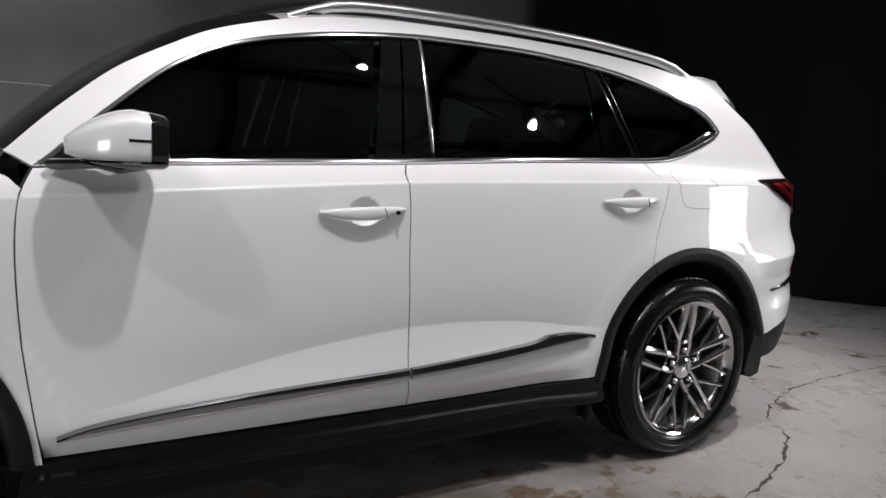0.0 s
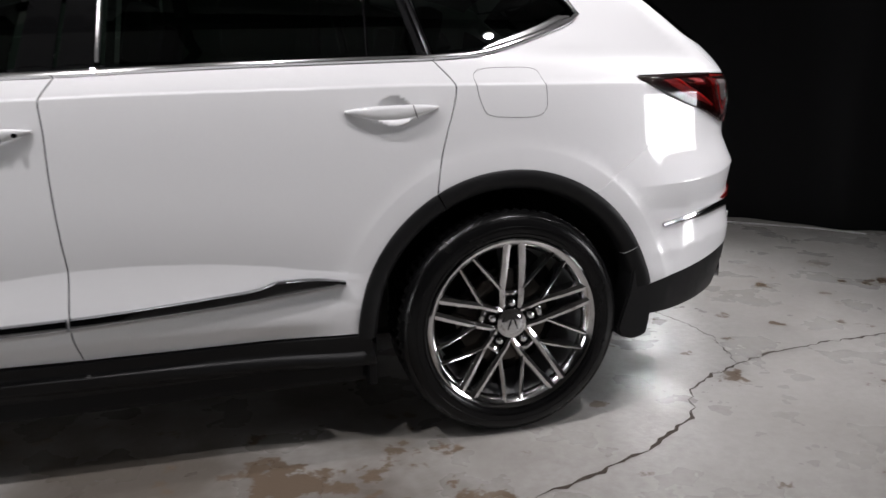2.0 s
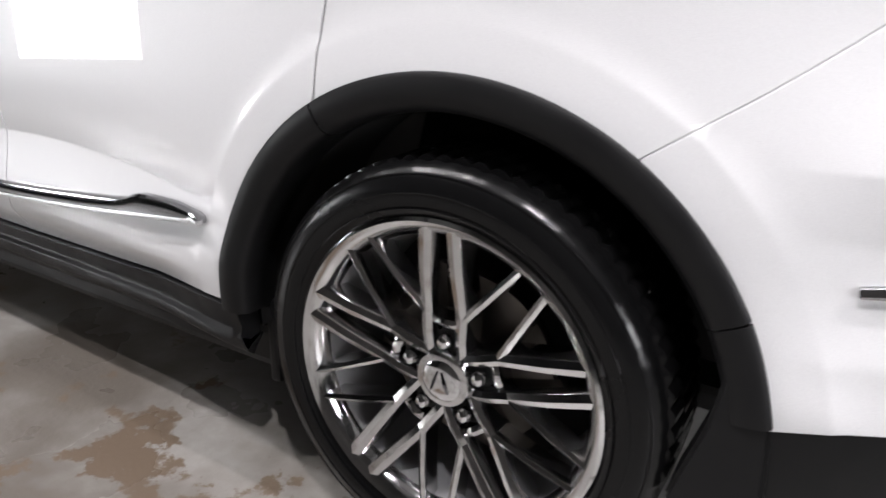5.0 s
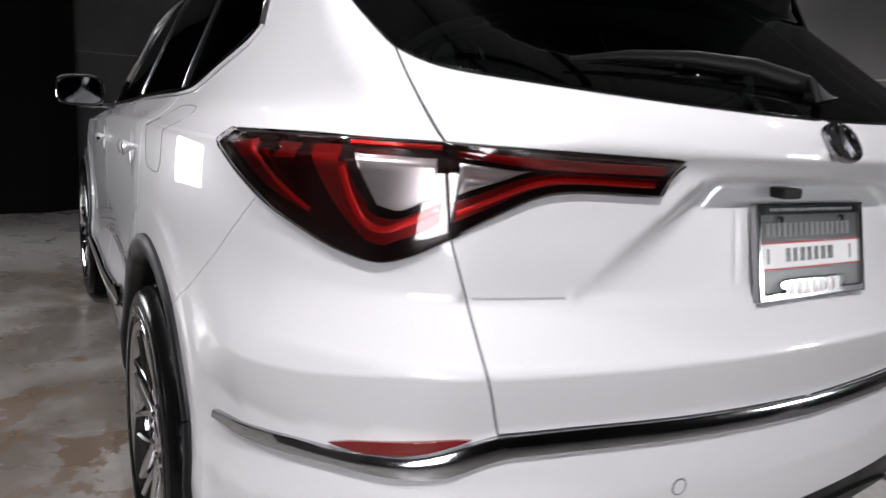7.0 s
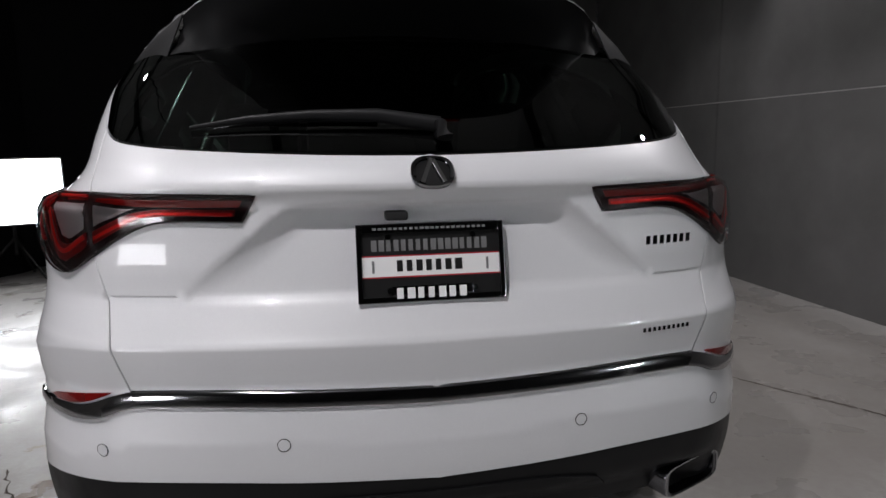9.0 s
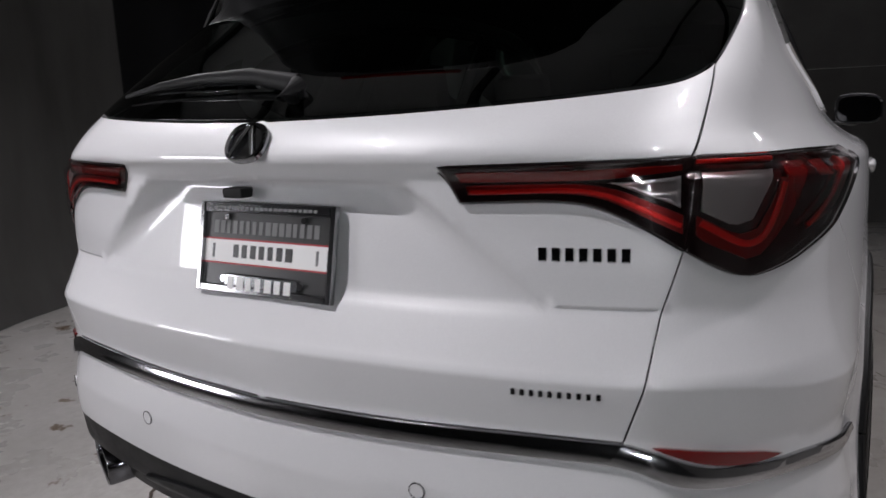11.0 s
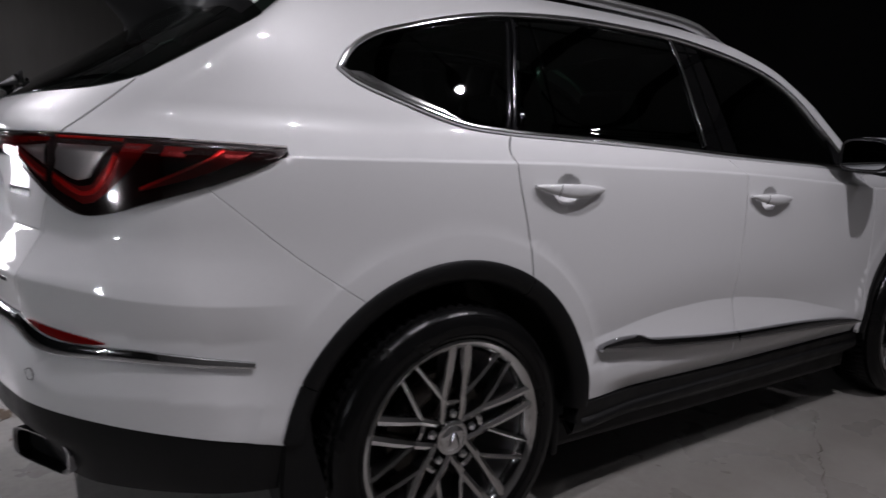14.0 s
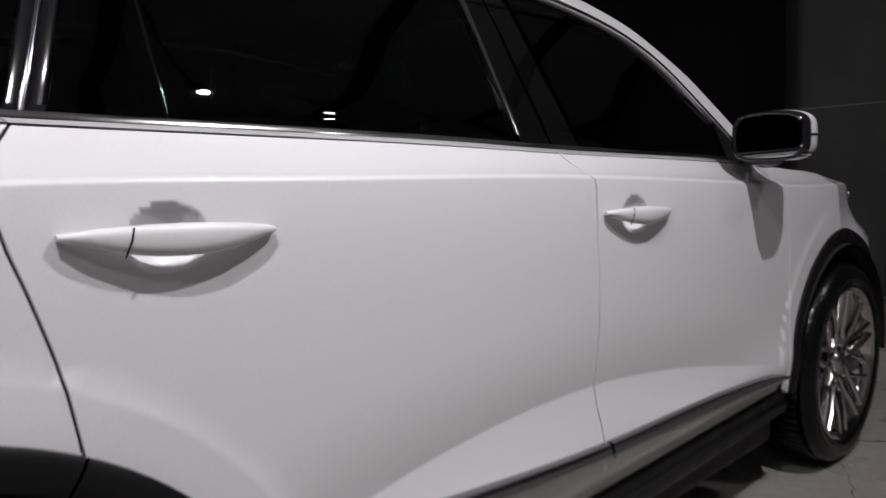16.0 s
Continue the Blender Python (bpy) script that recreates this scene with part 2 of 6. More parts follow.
def tube(bm, points, radius, sides=12, flat=(1.0, 1.0), closed_ends=True):
    """A round bar along points; flat squeezes it sideways and upwards; radius may be a list."""
    pts = [Vector(p) for p in points]
    rad = radius if isinstance(radius, (list, tuple)) else [radius] * len(pts)
    rings = []
    for i, p in enumerate(pts):
        d = (pts[min(i + 1, len(pts) - 1)] - pts[max(i - 1, 0)]).normalized()
        up = Vector((0, 0, 1)) if abs(d.z) < 0.9 else Vector((0, 1, 0))
        a = d.cross(up).normalized()
        b = a.cross(d)
        rings.append([bm.verts.new(p + rad[i] * (math.cos(k * math.tau / sides) * a * flat[0] + math.sin(k * math.tau / sides) * b * flat[1])) for k in range(sides)])
    for r, q in zip(rings, rings[1:]):
        for k in range(sides):
            bm.faces.new((r[k], r[(k + 1) % sides], q[(k + 1) % sides], q[k]))
    if closed_ends:
        bm.faces.new(rings[0][::-1])
        bm.faces.new(rings[-1])


def smooth_path(points, step_len=0.014):
    """Points along a soft curve through the given ones."""
    p = np.array(points, float)
    if len(p) == 2:
        n = max(2, int(np.linalg.norm(p[1] - p[0]) / step_len) + 1)
        return p[0] + (p[1] - p[0]) * np.linspace(0, 1, n)[:, None]
    ext = np.vstack([2 * p[0] - p[1], p, 2 * p[-1] - p[-2]])
    out = []
    for i in range(len(p) - 1):
        a, b, c, d = ext[i:i + 4]
        n = max(2, int(np.linalg.norm(c - b) / step_len) + 1)
        # knots spaced by chord, so that uneven points make no loops
        t0 = 0.0
        t1 = t0 + np.linalg.norm(b - a) ** 0.5
        t2 = t1 + np.linalg.norm(c - b) ** 0.5
        t3 = t2 + np.linalg.norm(d - c) ** 0.5
        t = np.linspace(t1, t2, n)[:-1, None]
        a1 = (t1 - t) / (t1 - t0) * a + (t - t0) / (t1 - t0) * b
        a2 = (t2 - t) / (t2 - t1) * b + (t - t1) / (t2 - t1) * c
        a3 = (t3 - t) / (t3 - t2) * c + (t - t2) / (t3 - t2) * d
        b1 = (t2 - t) / (t2 - t0) * a1 + (t - t0) / (t2 - t0) * a2
        b2 = (t3 - t) / (t3 - t1) * a2 + (t - t1) / (t3 - t1) * a3
        out.append((t2 - t) / (t2 - t1) * b1 + (t - t1) / (t2 - t1) * b2)
    out.append(p[-1:])
    return np.vstack(out)


def outline(*pieces):
    """A closed outline from soft curves that meet at corners."""
    rows = []
    for piece in pieces:
        q = smooth_path(piece)
        if rows and np.linalg.norm(rows[-1][-1] - q[0]) < 1e-4:
            q = q[1:]
        rows.append(q)
    q = np.vstack(rows)
    if np.linalg.norm(q[0] - q[-1]) < 1e-4:
        q = q[:-1]
    keep = np.linalg.norm(q - np.roll(q, 1, 0), axis=1) > 1e-4
    return q[keep]


def arc(cx, cz, r, a0, a1, n=28):
    a = np.radians(np.linspace(a0, a1, n))
    return [(cx + r * math.cos(t), cz + r * math.sin(t)) for t in a]


def within(q, pts):
    """Which of pts lie in the polygon q."""
    x, y = pts[:, 0], pts[:, 1]
    ok = np.zeros(len(pts), bool)
    for (x0, y0), (x1, y1) in zip(q, np.roll(q, -1, 0)):
        cross = (y0 > y) != (y1 > y)
        ok ^= cross & (x < (x1 - x0) * (y - y0) / (y1 - y0 + 1e-12) + x0)
    return ok


def edge_away(q, pts):
    best = np.full(len(pts), 9.0)
    for a, b in zip(q, np.roll(q, -1, 0)):
        d = b - a
        t = np.clip(((pts - a) @ d) / (d @ d + 1e-12), 0, 1)
        best = np.minimum(best, np.linalg.norm(pts - a - t[:, None] * d, axis=1))
    return best


def curve(knots):
    """A smooth, non-overshooting curve through (at, value) knots."""
    k = np.array(knots, float).reshape(-1, 2)
    x, y = k[:, 0], k[:, 1]
    h = np.diff(x)
    d = np.diff(y) / h
    m = np.zeros(len(x))
    m[0], m[-1] = d[0], d[-1]
    for i in range(1, len(x) - 1):
        if d[i - 1] * d[i] > 0:
            a, b = 2 * h[i] + h[i - 1], h[i] + 2 * h[i - 1]
            m[i] = (a + b) / (a / d[i - 1] + b / d[i])

    def at(q):
        q = np.clip(np.asarray(q, float), x[0], x[-1])
        i = np.clip(np.searchsorted(x, q) - 1, 0, len(h) - 1)
        t = (q - x[i]) / h[i]
        return ((2 * t**3 - 3 * t**2 + 1) * y[i] + (t**3 - 2 * t**2 + t) * h[i] * m[i]
                + (3 * t**2 - 2 * t**3) * y[i + 1] + (t**3 - t**2) * h[i] * m[i + 1])
    return at


def step(a, b, q):
    t = np.clip((q - a) / (b - a), 0, 1)
    return t * t * (3 - 2 * t)


PX, PY, PR = -0.42, 0.42, 0.55          # pivot of the corner, and metres of s per radian of turn
S_SIDE, S_REAR = PX, PX - PR * np.pi / 2  # s runs forward along the side; below S_REAR across the tail
width_at = curve([(0.15, 0.90), (0.25, 0.938), (0.33, 0.962), (0.41, 0.974), (0.50, 0.978), (0.57, 0.970), (0.64, 0.9655), (0.72, 0.965), (0.82, 0.9645), (0.92, 0.963),
                  (1.02, 0.961), (1.10, 0.9575), (1.150, 0.9530), (1.159, 0.9517), (1.1635, 0.9475), (1.168, 0.9360), (1.20, 0.887), (1.235, 0.855), (1.30, 0.827), (1.386, 0.788), (1.50, 0.735), (1.60, 0.68), (1.66, 0.635), (1.72, 0.56)])
tail_at = curve([(0.15, -0.90), (0.30, -1.0), (0.42, -1.07), (0.52, -1.095), (0.62, -1.105), (0.74, -1.105), (0.80, -1.103), (0.872, -1.099), (0.90, -1.0865), (0.94, -1.068), (0.972, -1.0535), (0.980, -1.0510), (1.00, -1.0505), (1.06, -1.053), (1.12, -1.055), (1.16, -1.056),
                 (1.180, -1.062), (1.196, -1.074), (1.205, -1.0755), (1.214, -1.0725), (1.240, -1.056), (1.30, -0.98), (1.40, -0.82), (1.50, -0.67), (1.60, -0.53), (1.72, -0.37)])
round_at = curve([(0.15, 0.30), (0.5, 0.26), (0.8, 0.22), (1.0, 0.16), (1.15, 0.18), (1.33, 0.18), (1.45, 0.13), (1.7, 0.11)])
belt_drop = curve([(0.0, 0.0), (0.25, 0.0), (0.65, 0.008), (1.1, 0.017), (1.4, 0.028), (2.03, 0.060), (2.6, 0.092), (3.8, 0.11)])


def half_width(x, z):
    """Half the body's width at a place along it and a height."""
    z_up = z + belt_drop(x) * step(0.75, 1.05, z) * step(1.75, 1.35, z)
    w = width_at(z_up) - (0.06 + 0.10 * step(0.72, 1.0, z) - 0.085 * step(1.25, 1.45, z)) * np.maximum(0, -x - 0.02) ** 2 - 0.060 * np.clip((x - 0.3) / 2.6, 0, 1.4) - 0.65 * np.maximum(0, x - 3.1) ** 2 - 0.20 * np.maximum(0, x - 2.87) * step(0.78, 1.0, z)
    for cx in (0.0, 2.891):
        d = np.hypot(x - cx, z - 0.385)
        w = w + 0.0062 * step(0.602, 0.584, d) * step(1.03, 0.85, z) * step(0.30, 0.62, z)
    return w


def tail(y, z):
    """How far back the tail reaches; a trapezoid round the number plate is sunk in."""
    y_ = np.abs(y)
    edge = 0.31 + 0.21 * np.clip((1.150 - z) / 0.17, 0, 1)
    deep = 0.042 * np.clip((z - 0.956) / 0.192, 0, 1) * step(1.163, 1.152, z)
    sunk = deep * (1 - (1 - np.clip((edge - y_) / 0.105, 0, 1)) ** 2)
    return tail_at(z) + sunk + 0.13 * y**2 + 0.14 * y**4


def inside(x, y, z):
    r = round_at(z)
    a, b = half_width(x, z) - y, x - tail(y, z)
    both = (a < r) & (b < r)
    return np.where(both, r - np.hypot(np.maximum(r - a, 0), np.maximum(r - b, 0)), np.minimum(a, b))


def rays(s):
    s = np.asarray(s, float)
    th = np.clip((S_SIDE - s) / PR, 0, np.pi / 2)
    ox = np.maximum(s, PX)
    oy = np.where(s < S_REAR, PY - (S_REAR - s), PY)
    return ox, oy, -np.sin(th), np.cos(th)


def body(s, z):
    """The place on the left half of the body at s along its plan outline and height z."""
    ox, oy, dx, dy = rays(s)
    z = np.asarray(z, float) + 0 * ox
    lo, hi = np.zeros_like(z), np.full_like(z, 1.2)
    for _ in range(13):
        mid = (lo + hi) / 2
        ok = inside(ox + dx * mid, np.abs(oy + dy * mid), z) > 0
        lo, hi = np.where(ok, mid, lo), np.where(ok, hi, mid)
    a, b = inside(ox + dx * lo, np.abs(oy + dy * lo), z), inside(ox + dx * hi, np.abs(oy + dy * hi), z)
    lo = lo + (hi - lo) * a / (a - b + 1e-15)
    return np.stack([ox + dx * lo, oy + dy * lo, z], -1)


def s_of(x, y):
    """s of a place (x, y) at or near the surface."""
    if x >= PX: return x
    if y <= PY: return S_REAR - (PY - y)
    return S_SIDE - PR * np.arctan2(-(x - PX), y - PY)


from mathutils.geometry import delaunay_2d_cdt


def flat_shape(s, z):
    return np.zeros_like(np.asarray(s, float))


def placed(s, z, off, shape):
    """Body surface raised by off plus shape, and its normal."""
    e = 1.5e-3
    p, a, b, c, d = body(s, z), body(s + e, z), body(s - e, z), body(s, z + e), body(s, z - e)
    n = np.cross(c - d, a - b)
    n = n / np.linalg.norm(n, axis=-1, keepdims=True)
    if shape is flat_shape:
        return p + n * np.asarray(off)[..., None], n
    u = a - b + n * (shape(s + e, z) - shape(s - e, z))[..., None]
    v = c - d + n * (shape(s, z + e) - shape(s, z - e))[..., None]
    m = np.cross(v, u)
    return p + n * (off + shape(s, z))[..., None], m / np.linalg.norm(m, axis=-1, keepdims=True)


def panel(name, q, mat, parent, off=0.0, grid=0.02, gap=0.0034, lip=0.016, shape=flat_shape, fine=(), side=1, both=False, label="", crown=0.0, lines=()):
    """A sheet of the body inside the outline q of (s, z), with rolled edges that turn in; side -1 is the other flank; both makes a sheet
    that runs across the middle. fine: (s, z, radius, spacing) spots with a closer grid. crown: bulge towards its middle."""
    q = np.array(q, float)
    if np.sum(q[:, 0] * np.roll(q[:, 1], -1) - np.roll(q[:, 0], -1) * q[:, 1]) < 0:
        q = q[::-1]
    d = np.roll(q, -1, 0) - np.roll(q, 1, 0)
    out = np.stack([d[:, 1], -d[:, 0]], 1) / (np.linalg.norm(d, axis=1, keepdims=True) + 1e-9)
    mid = S_REAR - PY
    on_mid = both & (np.abs(q[:, 0] - mid) < 1e-3)
    shrink = np.where(on_mid[:, None], 0, 1) * out * gap
    q = q - shrink
    lo, hi = q.min(0), q.max(0)
    xs, zs = np.arange(lo[0] + grid / 2, hi[0], grid), np.arange(lo[1] + grid / 2, hi[1], grid)
    g = np.stack(np.meshgrid(xs, zs), -1).reshape(-1, 2)
    for fs, fz, fr, sp in fine:
        g = g[np.hypot(g[:, 0] - fs, g[:, 1] - fz) > fr]
        k = np.stack(np.meshgrid(np.arange(fs - fr, fs + fr, sp), np.arange(fz - fr, fz + fr, sp)), -1).reshape(-1, 2)
        g = np.vstack([g, k[np.hypot(k[:, 0] - fs, k[:, 1] - fz) < fr]])
    for line in lines:
        # close rows of points along a fold, so that it stays crisp
        ln = smooth_path(line, 0.009)
        far = np.full(len(g), 9.0)
        for i in range(len(ln)):
            far = np.minimum(far, np.hypot(g[:, 0] - ln[i, 0], g[:, 1] - ln[i, 1]))
        across = np.gradient(ln, axis=0)[:, ::-1] * (-1, 1)
        across = across / (np.linalg.norm(across, axis=1, keepdims=True) + 1e-9) * 0.0035
        g = np.vstack([g[far > 0.012], ln, ln + across, ln - across])
    g = g[within(q, g)]
    g = g[edge_away(q, g) > min(grid * 0.35, 0.006)] if len(g) else g
    pts = np.vstack([q, g])
    n = len(q)
    vs, _, fs_, *_ = delaunay_2d_cdt([Vector(p) for p in pts], [(i, (i + 1) % n) for i in range(n)], [], 1, 1e-6)
    p2 = np.array([tuple(v) for v in vs])
    rise = np.full(len(p2), off)
    if crown:
        rise = rise + crown * np.clip(edge_away(q, p2) / 0.03, 0, 1) ** 0.5
    P, N = placed(p2[:, 0], p2[:, 1], rise, shape)
    faces = [tuple(f) for f in fs_]
    # rolled edge: the rim vertices lie at the start, in order
    rim2 = q
    Pr, Nr = P[:n], N[:n]
    Po, _ = placed(q[:, 0] + out[:, 0] * 0.004, q[:, 1] + out[:, 1] * 0.004, np.full(n, off), shape)
    T = Po - Pr
    T = T / (np.linalg.norm(T, axis=1, keepdims=True) + 1e-9)
    T = T - (T * Nr).sum(1, keepdims=True) * Nr
    r = min(0.0016, lip / 3)
    ring1, n1 = Pr + T * r * 0.7 - Nr * r * 0.3, Nr + T
    ring2, n2 = Pr + T * r - Nr * r, T
    ring3, n3 = Pr + T * r - Nr * lip, T
    verts, norms = [P, ring1, ring2, ring3], [N, n1, n2, n3]
    m = len(P)
    starts = [0, m, m + n, m + 2 * n]
    for a, b in zip(starts, starts[1:]):
        for i in range(n):
            j = (i + 1) % n
            if on_mid[i] and on_mid[j]:
                continue
            faces.append((a + i, b + i, b + j, a + j))
    V, NN = np.vstack(verts), np.vstack(norms)
    NN = NN / np.linalg.norm(NN, axis=1, keepdims=True)
    # faces look outward
    f0 = np.array(fs_[0])
    fn = np.cross(V[f0[1]] - V[f0[0]], V[f0[2]] - V[f0[0]])
    tri_flip = fn @ NN[f0[0]] < 0
    tris = [f[::-1] if tri_flip else f for f in faces[:len(fs_)]]
    quads = []
    for f in faces[len(fs_):]:
        c = np.cross(V[f[1]] - V[f[0]], V[f[2]] - V[f[0]])
        quads.append(f[::-1] if c @ (NN[f[1]] + NN[f[0]]) < 0 else f)
    faces = tris + quads
    flip = np.array([1, -1, 1])
    if both:
        k = len(V)
        faces = faces + [tuple(i + k for i in f[::-1]) for f in faces]
        V, NN = np.vstack([V, V * flip]), np.vstack([NN, NN * flip])
    elif side < 0:
        V, NN = V * flip, NN * flip
        faces = [f[::-1] for f in faces]
    return put(name, mesh_of(name, V, faces, mat, True, NN), parent, label)


def ribbon(name, path, width, mat, parent, off=0.002, rise=0.008, side=1, closed=False, both=False, label="", shape=flat_shape, flat=False):
    """A raised rounded strip along a path of (s, z); width is to the path's left, or pairs of paths are given by an array."""
    a = np.array(path, float)
    if isinstance(width, (int, float)):
        d = np.roll(a, -1, 0) - np.roll(a, 1, 0)
        if not closed:
            d[0], d[-1] = a[1] - a[0], a[-1] - a[-2]
        nrm = np.stack([-d[:, 1], d[:, 0]], 1) / np.linalg.norm(d, axis=1, keepdims=True)
        b = a + nrm * width
    else:
        b = np.array(width, float)
    rows, offs = [0.0, 0.0, 0.12, 0.5, 0.88, 1.0, 1.0], [-0.012, 0.35, 0.85, 1.0, 0.85, 0.35, -0.012]
    if flat:
        rows, offs = [0.0, 0.0, 0.06, 0.5, 0.86, 0.97, 1.0], [-0.012, 0.40, 0.62, 0.88, 1.0, 0.90, -0.012]
    V = []
    for w, o in zip(rows, offs):
        c = a + (b - a) * w
        P, N = placed(c[:, 0], c[:, 1], np.full(len(c), off + (o * rise if o > 0 else o)), shape)
        V.append(P)
    n = len(a)
    V = np.vstack(V)
    faces = []
    for r in range(len(rows) - 1):
        for i in range(n if closed else n - 1):
            j = (i + 1) % n
            faces.append((r * n + i, r * n + j, (r + 1) * n + j, (r + 1) * n + i))
    if not closed:
        faces.append(tuple(r * n for r in range(len(rows))))
        if not both:
            faces.append(tuple(r * n + n - 1 for r in range(len(rows))))
    flip = np.array([1, -1, 1])
    if both:
        k = len(V)
        faces += [tuple(i + k for i in f) for f in faces]
        V = np.vstack([V, V * flip])
    elif side < 0:
        V = V * flip
    bm = bmesh.new()
    vs = [bm.verts.new(v) for v in V]
    for f in faces:
        bm.faces.new([vs[i] for i in f])
    bmesh.ops.remove_doubles(bm, verts=bm.verts, dist=1e-5)
    bmesh.ops.recalc_face_normals(bm, faces=bm.faces)
    return part(name, bm, mat, parent, label, True)


def on_body(s, z, off=0.0, side=1):
    P, N = placed(np.array([float(s)]), np.array([float(z)]), np.array([off]), flat_shape)
    f = np.array([1, side, 1])
    return Vector(P[0] * f), Vector(N[0] * f)


MID = S_REAR - PY       # s of the middle of the tail
HUB_Z, R_TYRE = 0.386, 0.386
FRONT_X = 2.891


# ---- the room ----
def slab(name, lo, hi, mat, label, category="", kind="structure", m=None):
    bm = bmesh.new()
    box(bm, lo, hi, m)
    ob = part(name, bm, mat, None)
    return tagged(ob, label, category or name.split("_")[0], kind=kind)


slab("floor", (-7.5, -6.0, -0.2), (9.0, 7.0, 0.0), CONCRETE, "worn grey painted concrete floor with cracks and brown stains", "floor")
slab("ceiling", (-7.5, -6.0, 3.9), (9.0, 7.0, 4.1), CEILING, "grey painted studio ceiling with black beams", "ceiling")
for _k in range(9):
    slab("ceiling_beam", (-7.2 + 1.7 * _k, -5.9, 3.78), (-7.12 + 1.7 * _k, 5.5, 3.9), BEAM, "thin black ceiling beam", "beam")
for _k in range(5):
    slab("ceiling_beam", (-7.2, -3.2 + 1.9 * _k, 3.74), (6.9, -3.14 + 1.9 * _k, 3.80), BEAM, "thin black ceiling beam", "beam")
slab("wall_west", (-7.5, -6.0, 0.0), (-7.3, 7.0, 3.9), WALL, "grey concrete wall behind black drapes", "wall")
slab("wall_north", (-7.3, 5.6, 0.0), (7.0, 5.8, 3.9), WALL, "grey concrete wall behind the cloth backdrop", "wall")


def panel_wall(name, m, spans, label):
    """A concrete wall cast in two courses of panels, with recessed joints; it lies along x with its face at y = 0."""
    bm = bmesh.new()
    box(bm, (spans[0], -0.2, 0), (spans[-1], -0.015, 3.9))
    ob = part(name, bm, WALL, None)
    ob.matrix_world = m
    tagged(ob, label, "wall", kind="structure")
    for x0, x1 in zip(spans, spans[1:]):
        for z0, z1 in ((0.0, 1.62), (1.62, 3.9)):
            b = bmesh.new()
            box(b, (x0 + 0.006, -0.015, z0 + (0.006 if z0 else 0)), (x1 - 0.006, 0.0, z1 - 0.006), None, 0.004)
            part("concrete_panel", b, WALL, ob)
    b = bmesh.new()
    box(b, (spans[0], -0.012, 1.6155), (spans[-1], 0.0015, 1.6245))
    part("joint_filler", b, FILLER, ob, "pale joint filler")
    return ob


panel_wall("wall_south", pose(0, -3.55, 0), [-7.3, -3.6, 0.0, 3.65, 6.6], "grey cast concrete panel wall with a horizontal joint")
panel_wall("wall_east", pose(6.6, 0, 0, 0, 0, 90), [-3.55, 0.0, 5.6], "grey concrete end wall in front of the car")


def drape(name, a, b, mat, label, height=3.7, folds=5.0, depth=0.05, seed=1):
    """Hanging cloth from a to b on the plan, with soft uneven folds and a hem that lies on the floor."""
    a, b = np.array(a, float), np.array(b, float)
    n, rows = int(np.linalg.norm(b - a) * 44), 14
    d = (b - a) / np.linalg.norm(b - a)
    out = np.array([-d[1], d[0]])
    V, F = [], []
    length = np.linalg.norm(b - a)
    for k in range(rows + 1):
        f = k / rows
        z = 0.004 + height * f
        for i in range(n + 1):
            u = length * i / n
            w = depth * (math.sin(u * folds + 1.3 * math.sin(u * 1.7 + seed)) + 0.5 * math.sin(u * folds * 2.3 + seed + f * 0.8)) * (0.6 + 0.4 * (1 - f))
            w += 0.10 * math.exp(-z * 9)
            p = a + d * u + out * w
            V.append((p[0], p[1], z))
    for k in range(rows):
        for i in range(n):
            j = k * (n + 1) + i
            F.append((j, j + 1, j + n + 2, j + n + 1))
    bm = bmesh.new()
    vs = [bm.verts.new(v) for v in V]
    for f in F:
        bm.faces.new([vs[i] for i in f])
    bmesh.ops.solidify(bm, geom=bm.faces[:], thickness=0.006)
    ob = part(name, bm, mat, None, "", True)
    return tagged(ob, label, "drape")


drape("black_drape", (-2.35, -3.35), (-5.2, 0.6), BLACK_CLOTH, "black cloth drape hanging down to the floor", seed=2)
drape("black_drape", (-5.2, 0.6), (-6.6, 3.6), BLACK_CLOTH, "black cloth drape hanging down to the floor", seed=5)
drape("black_drape", (6.35, 0.75), (5.75, 3.3), BLACK_CLOTH, "black cloth drape before the end wall", seed=4)
drape("black_drape", (5.75, 3.3), (1.75, 4.45), BLACK_CLOTH, "black cloth drape beside the grey backdrop", seed=3)
drape("grey_backdrop", (1.9, 4.35), (-1.7, 2.98), GREY_CLOTH, "dark grey cloth backdrop hanging in soft folds", folds=3.0, depth=0.035, seed=7)


bm = bmesh.new()
tube(bm, [(-2.75, -2.55, 0.006), (-2.98, -2.22, 0.006), (-3.18, -1.98, 0.006), (-3.38, -1.77, 0.006), (-3.60, -1.53, 0.006), (-3.80, -1.22, 0.006)], 0.006, 8)
tagged(part("floor_cable", bm, STEEL, None, "", True), "pale grey cable lying along the foot of the black drape", "cable")


